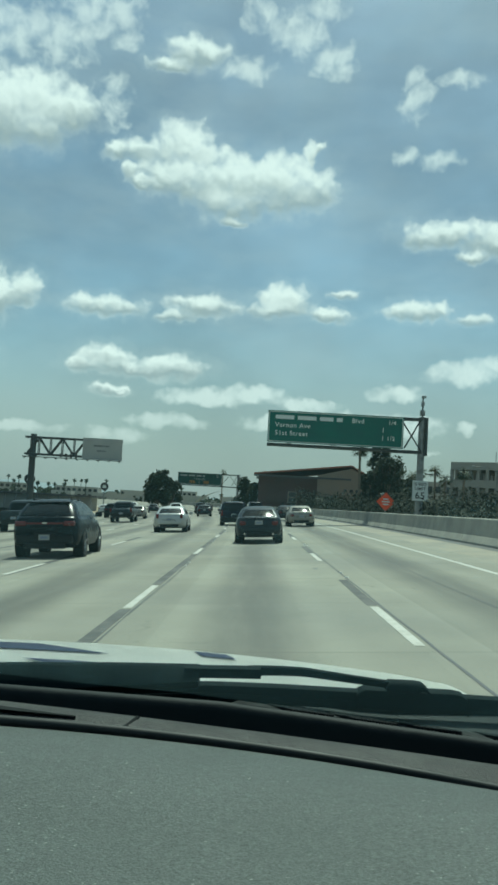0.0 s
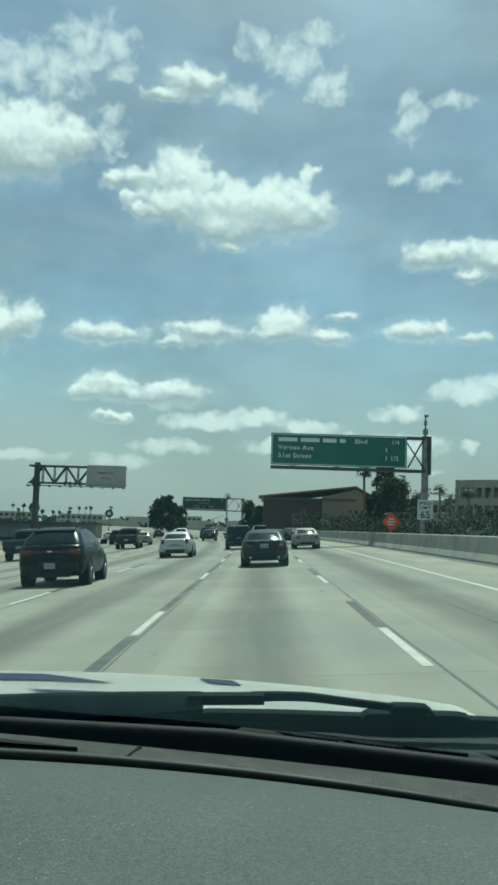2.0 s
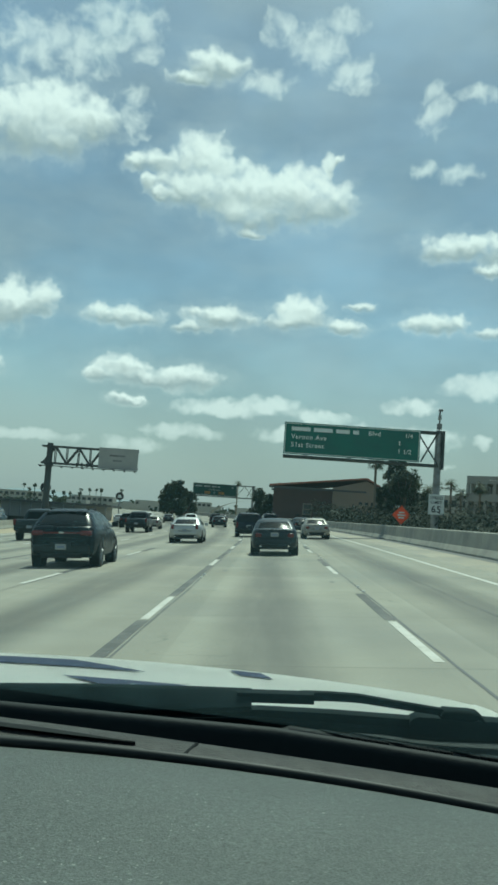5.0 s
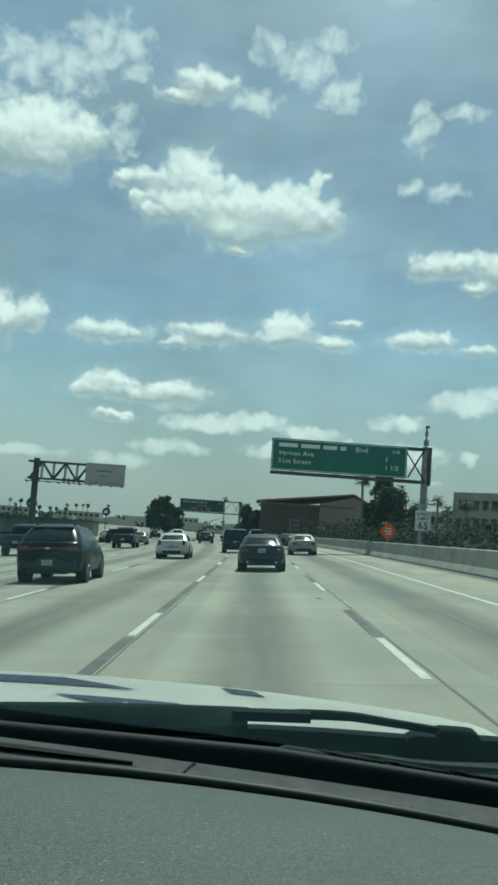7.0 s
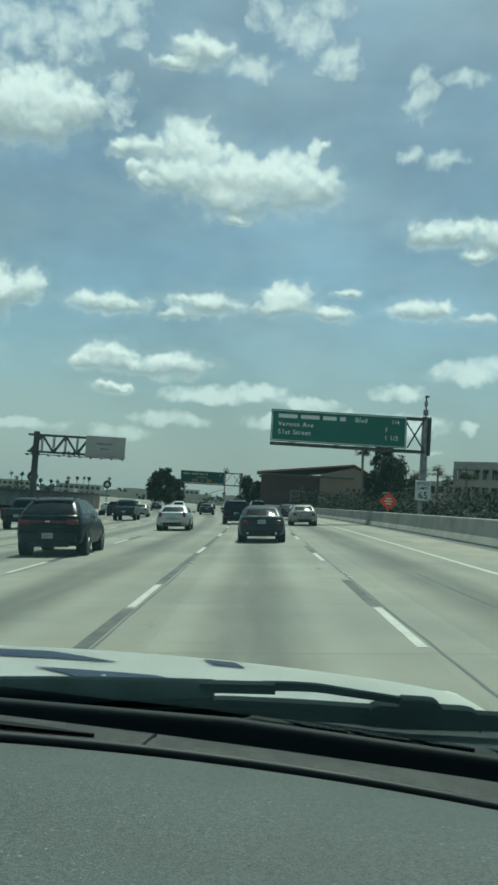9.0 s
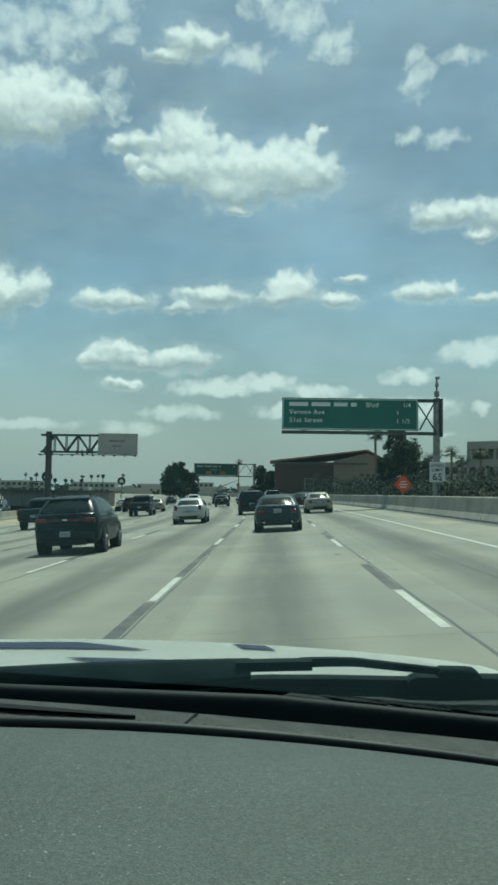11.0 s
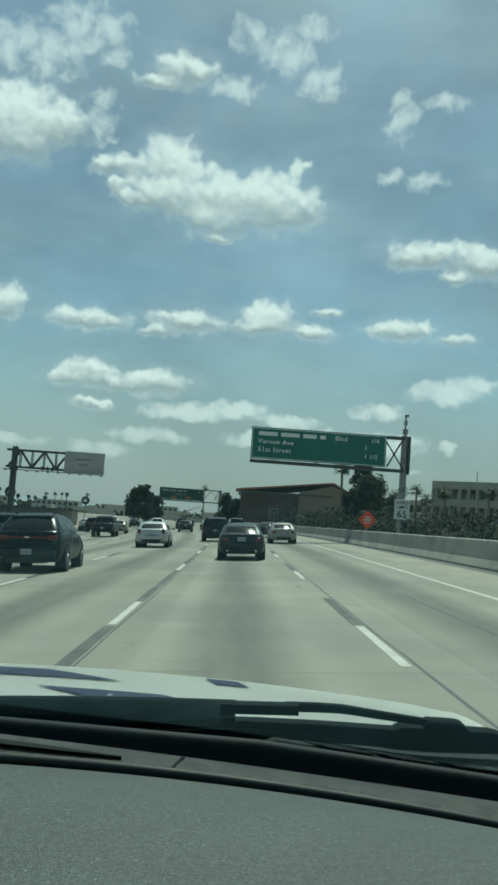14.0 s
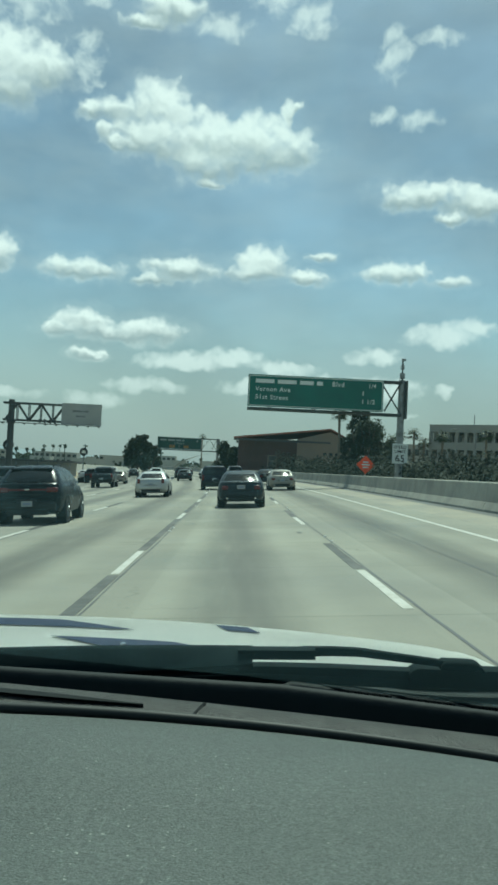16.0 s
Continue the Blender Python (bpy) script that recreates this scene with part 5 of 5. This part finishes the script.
for i in range(10):
    x = -0.8 + i * 1.25
    part("bracket", boxes((x - 0.05, x + 0.05, -0.8, 0.1, 5.60, 5.72)), DARK_STEEL, L)
for x in (3.6, 4.2, 4.8, 5.4):
    part("lamp", soft_box(x - 0.12, x + 0.12, -0.85, -0.45, 5.84, 6.3, 0.04), DARK_STEEL, L, "small sign lamp", 40)
back = part("sign_panel", soft_box(6.0, 10.7, -0.24, -0.18, 5.85, 8.35, 0.02), SIGN_BACK, L, "pale bare metal sign")
part("border", boxes((6.0, 10.7, -0.25, -0.241, 5.85, 5.93)), STEEL, back)
for x0, x1, z in ((7.3, 9.2, 7.35), (7.7, 8.8, 6.75)):
    part("word_bar", boxes((x0, x1, -0.252, -0.242, z, z + 0.2)), STEEL, back)


# ---------- trees ----------
def palm(x, y, height, seed, lean=0.0):
    r = random.Random(seed)
    t = thing("palm_tree", x, y, FLOOR, "tall fan palm with a small shaggy crown", "tree", "palms beside the freeway")
    pts = [(lean * (k / 6) ** 2 * height, 0.1 * r.uniform(-1, 1) * k / 6, height * k / 6) for k in range(7)]
    part("trunk", path_tube(pts, [0.32, 0.25, 0.22, 0.20, 0.19, 0.18, 0.2], 8), PALM_BARK, t, smooth=50)
    top = Vector(pts[-1])
    bm = bmesh.new()
    for k in range(46):
        yaw, droop = r.uniform(0, math.tau), r.uniform(-0.75, 1.15)
        L, d = r.uniform(1.1, 1.75), Vector((math.cos(yaw), math.sin(yaw), 0))
        side = Vector((-d.y, d.x, 0))
        stem = [top + d * (L * f * math.cos(droop * (0.5 + 0.5 * f))) + Vector((0, 0, L * f * math.sin(droop) - 0.45 * L * f * f)) for f in (0, 0.35, 0.6, 0.8, 1.0)]
        # fan of narrow fingers at the end of the stem
        for j in range(-3, 4):
            end = stem[2] + (stem[4] - stem[2]) * (1 - 0.06 * j * j) + side * (0.19 * j * L) + Vector((0, 0, -0.05 * abs(j)))
            w = side * 0.05 * L
            vs = [bm.verts.new(p) for p in (stem[2] - w, stem[2] + w, end)]
            bm.faces.new(vs)
        vs = [bm.verts.new(p) for p in (stem[0] - side * 0.03, stem[0] + side * 0.03, stem[2] + side * 0.03, stem[2] - side * 0.03)]
        bm.faces.new(vs)
    part("crown", bm, PALM_LEAF, t)
    return t


def broadleaf(x, y, height, width, seed, leaf, label, trunk_share=0.3, clumps=26, leaves=90, size=0.32):
    """A tapered trunk with limbs and a crown of many small leaves in loose clumps."""
    r = random.Random(seed)
    t = thing("tree", x, y, -0.06, label, "tree", "trees beside the freeway")
    fork = Vector((r.uniform(-0.2, 0.2), r.uniform(-0.2, 0.2), height * trunk_share))
    bm = bmesh.new()
    tube(bm, (0, 0, 0), fork, 0.04 * height * 0.6 + 0.08, 0.14 + 0.008 * height, 8)
    centres = []
    for k in range(clumps):
        f = r.uniform(0.0, 1.0) ** 0.8
        a, rad = r.uniform(0, math.tau), width * 0.5 * math.sqrt(r.uniform(0.02, 1)) * (1.05 - 0.62 * abs(f - 0.35))
        c = Vector((rad * math.cos(a), rad * math.sin(a), height * (trunk_share * 0.9 + (0.95 - trunk_share * 0.9) * f)))
        centres.append((c, r.uniform(0.10, 0.19) * width + 0.25))
    for c, _ in centres[::2]:
        m = fork.lerp(c, 0.5) + Vector((r.uniform(-0.3, 0.3), r.uniform(-0.3, 0.3), -0.3))
        tube(bm, fork, m, 0.09, 0.06, 5, False)
        tube(bm, m, c, 0.06, 0.02, 5, False)
    part("trunk", bm, BARK, t, smooth=50)
    bm = bmesh.new()
    for c, s in centres:
        for _ in range(leaves):
            d = Vector((r.gauss(0, 1), r.gauss(0, 1), r.gauss(0, 0.8)))
            d = d.normalized() * s * r.uniform(0.35, 1.08)
            p = c + d
            u = Vector((r.gauss(0, 1), r.gauss(0, 1), r.gauss(0, 1))).normalized()
            w = u.orthogonal().normalized()
            k = size * r.uniform(0.6, 1.3)
            bm.faces.new([bm.verts.new(p + e) for e in (u * k, w * k * 0.55, -u * k, -w * k * 0.55)])
    part("crown", bm, leaf, t)
    return t


def by_angle(az, dist):
    return dist * math.sin(radians(az)), dist * math.cos(radians(az))


eucalyptus = "tall loose-crowned eucalyptus with dark leaves"
for k, (az, d, h, w) in enumerate(((7.7, 132, 12.0, 3.6), (8.3, 128, 9.2, 4.4), (9.0, 134, 8.2, 4.2), (9.7, 138, 6.4, 4.0), (7.1, 140, 8.0, 3.4), (10.4, 150, 5.8, 3.8))):
    broadleaf(*by_angle(az, d), h, w, 20 + k, DARK_LEAF, eucalyptus, 0.25, 24, 80, 0.30)
broadleaf(*by_angle(-6.2, 175), 7.4, 4.8, 41, DARK_LEAF, "dense rounded dark green tree beyond the sign", 0.15, 34, 110, 0.34)
broadleaf(*by_angle(-5.4, 182), 5.8, 3.8, 42, DARK_LEAF, "dense rounded dark green tree beyond the sign", 0.15, 24, 90, 0.34)
broadleaf(*by_angle(-0.6, 170), 6.4, 4.6, 43, DARK_LEAF, "dark green tree beside the brick hall", 0.18, 24, 90, 0.34)
for k, (az, d, h) in enumerate(((9.0, 165, 9.6), (9.8, 150, 9.8), (10.3, 175, 11.6), (11.2, 160, 11.4), (11.8, 150, 9.4), (12.9, 142, 10.2), (6.5, 130, 12.4), (0.6, 240, 12.0), (-2.2, 300, 14.0), (15.6, 140, 10.6), (7.2, 260, 14.5))):
    palm(*by_angle(az, d), h, 60 + k, 0.01 * (k % 3 - 1))


def hedge(name, label, y0, y1, x0, x1, height, leaf, count, seed):
    """A ragged belt of shrubs behind the barrier."""
    r = random.Random(seed)
    bm = bmesh.new()
    for _ in range(count):
        y, x = r.uniform(y0, y1), r.uniform(x0, x1)
        top = height * (0.55 + 0.6 * noise.noise((x * 0.15, y * 0.09, seed))) + 0.5
        c = Vector((x + bend(y)[0], y, FLOOR + max(0.1, top * r.uniform(0.1, 1.0))))
        u = Vector((r.gauss(0, 1), r.gauss(0, 1), r.gauss(0, 1))).normalized()
        w, k = u.orthogonal().normalized(), r.uniform(0.08, 0.2)
        bm.faces.new([bm.verts.new(c + e) for e in (u * k, w * k * 0.6, -u * k, -w * k * 0.6)])
    # dense inner twigs: a lumpy mass below the outer leaves
    nx, ny = 12, int((y1 - y0) / 0.9)
    grid = []
    for j in range(ny + 1):
        row = []
        for i in range(nx + 1):
            x, y = x0 + (x1 - x0) * i / nx, y0 + (y1 - y0) * j / ny
            rim = min(1.0, 4.0 * min(i / nx, 1 - i / nx))
            top = (height * (0.55 + 0.6 * noise.noise((x * 0.15, y * 0.09, seed))) + 0.5) * 0.80 * rim + r.uniform(-0.25, 0.25)
            row.append(bm.verts.new((x + bend(y)[0] + r.uniform(-0.2, 0.2), y + r.uniform(-0.2, 0.2), FLOOR + max(0.0, top))))
        grid.append(row)
    for a, b in zip(grid, grid[1:]):
        for i in range(nx):
            bm.faces.new((a[i], a[i + 1], b[i + 1], b[i]))
    ob = part(name, bm, leaf, None)
    return tagged(ob, label, "shrubs", kind="stuff")


hedge("shrubs", "dusty dark shrubs behind the concrete barrier", 40, 175, 12.8, 24, 6.6, LEAF, 110000, 3)
hedge("shrubs", "low dark shrubs behind the median", 60, 200, -62, -50, 2.4, DARK_LEAF, 9000, 4)


# ---------- buildings ----------
def brick_hall():
    """A long brick hall with a low gabled roof, a stucco wing and a tall narrow window."""
    x, y = by_angle(0.1, 168)
    h = thing("brick_hall", x, y, FLOOR, "red-brown brick hall with a low terracotta gable roof", "building", turn=-6)
    W, D, E, R = 21.0, 26.0, 9.2, 11.3
    part("wall", boxes((0, 11.0, 0, D, 0, E)), BRICK, h, "red-brown brick wall")
    gable = bmesh.new()
    f = [gable.verts.new((px, py, pz)) for py in (-0.8, D) for px, pz in ((11.0, 0), (W, 0), (W, E - 0.1), (17.2, R - 0.3), (11.0, E + 0.2))]
    gable.faces.new(f[:5])
    gable.faces.new(f[5:][::-1])
    for k in range(5):
        gable.faces.new((f[k], f[k + 5], f[(k + 1) % 5 + 5], f[(k + 1) % 5]))
    bmesh.ops.recalc_face_normals(gable, faces=gable.faces[:])
    part("gable_wall", gable, TAN, h, "tan stucco gable wall")
    roof = bmesh.new()
    prof = ((-0.7, E - 0.1), (17.2, R), (W + 0.9, E - 0.4), (W + 0.9, E - 0.15), (17.2, R + 0.28), (-0.7, E + 0.2))
    rings = [[(px, py, pz) for px, pz in prof] for py in (-1.5, D + 0.6)]
    part("roof", loft(rings), ROOF_TILE, h, "terracotta tiled roof")
    part("fascia", boxes((-0.72, 17.2, -1.6, -1.5, E - 0.45, E - 0.1)), SHADE, h)
    win = part("window", boxes((5.6, 7.3, -0.12, 0.05, 2.2, 6.2)), TAN, h, "tall narrow window in a pale frame")
    for i in range(4):
        part("pane", boxes((5.8, 7.1, -0.15, -0.115, 2.35 + i * 0.95, 3.2 + i * 0.95)), WINDOW, win)
    for i in range(3):
        part("window", boxes((15.9 + i * 1.1, 16.5 + i * 1.1, -0.86, -0.74, 6.6, 7.1)), WINDOW, h)
    for i in range(2):
        w = part("window", boxes((13.2 + i * 4.2, 15.6 + i * 4.2, -0.88, -0.74, 3.6, 5.2)), SHADE, h)
        part("pane", boxes((13.35 + i * 4.2, 15.45 + i * 4.2, -0.9, -0.875, 3.75, 5.05)), WINDOW, w)
    part("annex", boxes((-3.6, 0, 4, 16, 0, 6.0)), PALE_WALL, h, "pale flat-roofed annex")
    part("pipe_bracket", boxes((-0.4, 0.2, -0.2, 0.3, E - 0.9, E - 0.5)), SHADE, h)
    return h


def garage():
    """An open parking garage: decks, columns and parapets."""
    x, y = by_angle(12.2, 150)
    g = thing("parking_garage", x, y, FLOOR, "grey concrete parking garage with open decks", "building", turn=-38)
    W, D, n, storey = 46.0, 22.0, 4, 2.85
    for k in range(n + 1):
        z = k * storey
        part("deck", boxes((0, W, 0, D, z - 0.35, z)), GARAGE, g)
        if k:
            part("parapet", boxes((-0.15, W + 0.15, -0.25, 0.0, z - 0.5, z + 0.75)), GARAGE, g)
            part("parapet", boxes((-0.25, 0.0, 0.01, D, z - 0.5, z + 0.75)), GARAGE, g)
    for k in range(n):
        for i in range(31):
            xx = i * W / 30
            part("column", boxes((xx - 0.24, xx + 0.24, -0.18, 0.4, k * storey, (k + 1) * storey - 0.5)), GARAGE, g)
        for i in range(1, 14):
            yy = i * D / 14
            part("column", boxes((-0.18, 0.4, yy - 0.2, yy + 0.2, k * storey, (k + 1) * storey - 0.5)), GARAGE, g)
    # the dimness inside the decks comes from this wall's dark colour
    part("back_wall", boxes((0, W, D - 0.4, D, 0, n * storey + 0.7)), SHADE, g)
    for i in range(4):
        part("roof_lamp", tube(bmesh.new(), (4 + i * 11, 8, n * storey), (4 + i * 11, 8, n * storey + 3.0), 0.07, n=6), STEEL, g)
    return g


def office(x, y, w, d, h, floors, bays, turn=0.0, label="pale flat-roofed office block with rows of windows"):
    o = thing("office_building", x, y, -0.06, label, "building", turn=turn)
    part("wall", boxes((0, w, 0, d, 0, h)), PALE_WALL, o)
    part("parapet", boxes((-0.15, w + 0.15, -0.15, d + 0.15, h, h + 0.5)), PALE_WALL, o)
    pane = mesh("window", boxes((0, w / bays * 0.62, -0.08, 0.02, 0, h / floors * 0.5)), WINDOW)
    side = mesh("window", boxes((-0.08, 0.02, 0, w / bays * 0.62, 0, h / floors * 0.5)), WINDOW)
    for f in range(floors):
        for i in range(bays):
            part("window", pane, None, o, at=pose((i + 0.2) * w / bays, 0, (f + 0.3) * h / floors))
        for i in range(int(d / (w / bays))):
            part("window", side, None, o, at=pose(0, (i + 0.2) * w / bays, (f + 0.3) * h / floors))
    return o


brick_hall()
garage()
office(*by_angle(10.6, 205), 26, 14, 8.6, 3, 14, -10)
office(*by_angle(1.0, 235), 6, 8, 9.5, 4, 3)
office(*by_angle(-12.6, 520), 24, 12, 6.2, 2, 8)
office(*by_angle(-17.0, 620), 30, 12, 7.4, 2, 8)
office(*by_angle(-8.6, 640), 30, 12, 6.8, 2, 10)
office(*by_angle(-5.6, 700), 22, 12, 9.0, 2, 6)
office(*by_angle(-20.0, 560), 26, 12, 7.0, 2, 8)

# pale arched stadium roof beyond the trees
bm = sheet(-26, 26, 26, steps(0, 30, 4), lambda x, v: (x, v, 9.6 * math.sqrt(max(0.0, 1 - (x / 26.5) ** 2)) + 0.02 * v), 0.4)
stadium = thing("stadium", *by_angle(0.4, 330), FLOOR, "low white arched stadium roof", "building")
part("roof", bm, PALE_WALL, stadium, "white curved roof", 40)

# station with round emblems on poles
for az, d in ((-14.2, 165), (-9.6, 215)):
    x, y = by_angle(az, d)
    s = thing("station_sign", x, y, FLOOR, "round dark station sign on a pole", "sign", "station signs")
    part("pole", tube(bmesh.new(), (0, 0, 0), (0, 0, 5.0), 0.14, n=8), STEEL, s)
    disc = part("disc", tube(bmesh.new(), (0, -0.15, 5.7), (0, 0.15, 5.7), 0.95, 0.95, 28), SIGN_BLACK, s, "black disc", 30)
    part("emblem", slab([(-0.5, -0.16, 5.35), (0.5, -0.16, 5.35), (0.3, -0.16, 6.05), (-0.3, -0.16, 6.05)], 0.03), SIGN_WHITE, disc)
x, y = by_angle(-16.8, 175)
st = thing("station", x, y, FLOOR, "low concrete station building with railings", "building")
part("wall", boxes((0, 20, 0, 6, 0, 3.0)), GARAGE, st)
part("canopy", boxes((-1, 21, -1.2, 7, 3.0, 3.35)), SHADE, st)
for i in range(11):
    part("post", boxes((i * 2 - 0.1, i * 2 + 0.1, -1.1, -0.9, 0, 3.0)), STEEL, st)

# street lamps
for az, d in ((11.9, 118), (14.9, 96)):
    x, y = by_angle(az, d)
    s = thing("street_lamp", x, y, FLOOR, "grey steel street lamp with a single arm", "street lamp", "street lamps")
    part("pole", tube(bmesh.new(), (0, 0, 0), (0, 0, 8.2), 0.10, 0.06, 8), STEEL, s)
    part("arm", path_tube([(0, 0, 8.1), (-0.9, 0, 8.45), (-1.9, 0, 8.5)], [0.05, 0.04, 0.035], 6), STEEL, s)
    part("lamp_head", soft_box(-2.6, -1.8, -0.14, 0.14, 8.42, 8.56, 0.04), STEEL, s)


# ---------- distance ----------
def far_belt():
    """Trees, palms and low roofs along the horizon."""
    r = random.Random(9)
    bm = bmesh.new()
    for _ in range(520):
        az, d = r.uniform(-32, 24), r.uniform(420, 1100)
        x, y = by_angle(az, d)
        h = r.uniform(3.0, 7.5) * d / 650
        w = h * r.uniform(0.5, 1.0)
        for _ in range(16):
            c = Vector((x + r.gauss(0, w * 0.45), y + r.gauss(0, w * 0.3), FLOOR + h * r.uniform(0.1, 1.0)))
            u = Vector((r.gauss(0, 1), r.gauss(0, 0.3), r.gauss(0, 1))).normalized()
            v, k = u.orthogonal().normalized(), w * r.uniform(0.14, 0.34)
            bm.faces.new([bm.verts.new(c + e) for e in (u * k, v * k, -u * k, -v * k)])
    ob = part("far_trees", bm, FAR_GREEN, None)
    tagged(ob, "dark belt of distant trees along the horizon", "trees", kind="stuff")
    bm = bmesh.new()
    for _ in range(46):
        az, d = r.uniform(-26, 14), r.uniform(330, 800)
        x, y = by_angle(az, d)
        h = r.uniform(6, 10.5) * d / 520
        tube(bm, (x, y, FLOOR), (x, y, h), 0.24, 0.2, 5)
        for _ in range(26):
            u = Vector((r.gauss(0, 1), r.gauss(0, 0.5), r.gauss(0.1, 0.8))).normalized()
            v = u.orthogonal().normalized() * 0.35
            L = r.uniform(0.9, 1.7) * d / 520
            c = Vector((x, y, h))
            bm.faces.new([bm.verts.new(p) for p in (c, c + u * L * 0.6 + v, c + u * L, c + u * L * 0.6 - v)])
    ob = part("far_palms", bm, FAR_GREEN, None)
    tagged(ob, "scattered distant palms along the horizon", "trees", kind="stuff")
    bm = bmesh.new()
    for _ in range(60):
        az, d = r.uniform(-30, 22), r.uniform(480, 1000)
        x, y = by_angle(az, d)
        w, h = r.uniform(8, 30), r.uniform(3, 6.5)
        box(bm, x - w / 2, x + w / 2, y, y + 10, FLOOR, h)
    ob = part("far_roofs", bm, PALE_WALL, None)
    tagged(ob, "low distant flat-roofed buildings", "buildings", kind="stuff")
    # hills, whose haze is only in their colour
    bm = bmesh.new()
    rows = []
    for k in range(81):
        az = -40 + k
        x, y = by_angle(az, 4200)
        h = 18 + 34 * noise.noise((az * 0.11, 2.0, 0)) + 14 * noise.noise((az * 0.5, 5.0, 0)) + (30 if az < -4 else 0) * min(1.0, abs(az + 4) / 10)
        rows.append((bm.verts.new((x, y, -5)), bm.verts.new((x * 1.05, y * 1.05, max(4.0, h)))))
    for a, b in zip(rows, rows[1:]):
        bm.faces.new((a[0], b[0], b[1], a[1]))
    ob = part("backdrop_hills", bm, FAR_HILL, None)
    tagged(ob, "faint haze-tinted hills on the horizon", "hills", kind="structure")


far_belt()
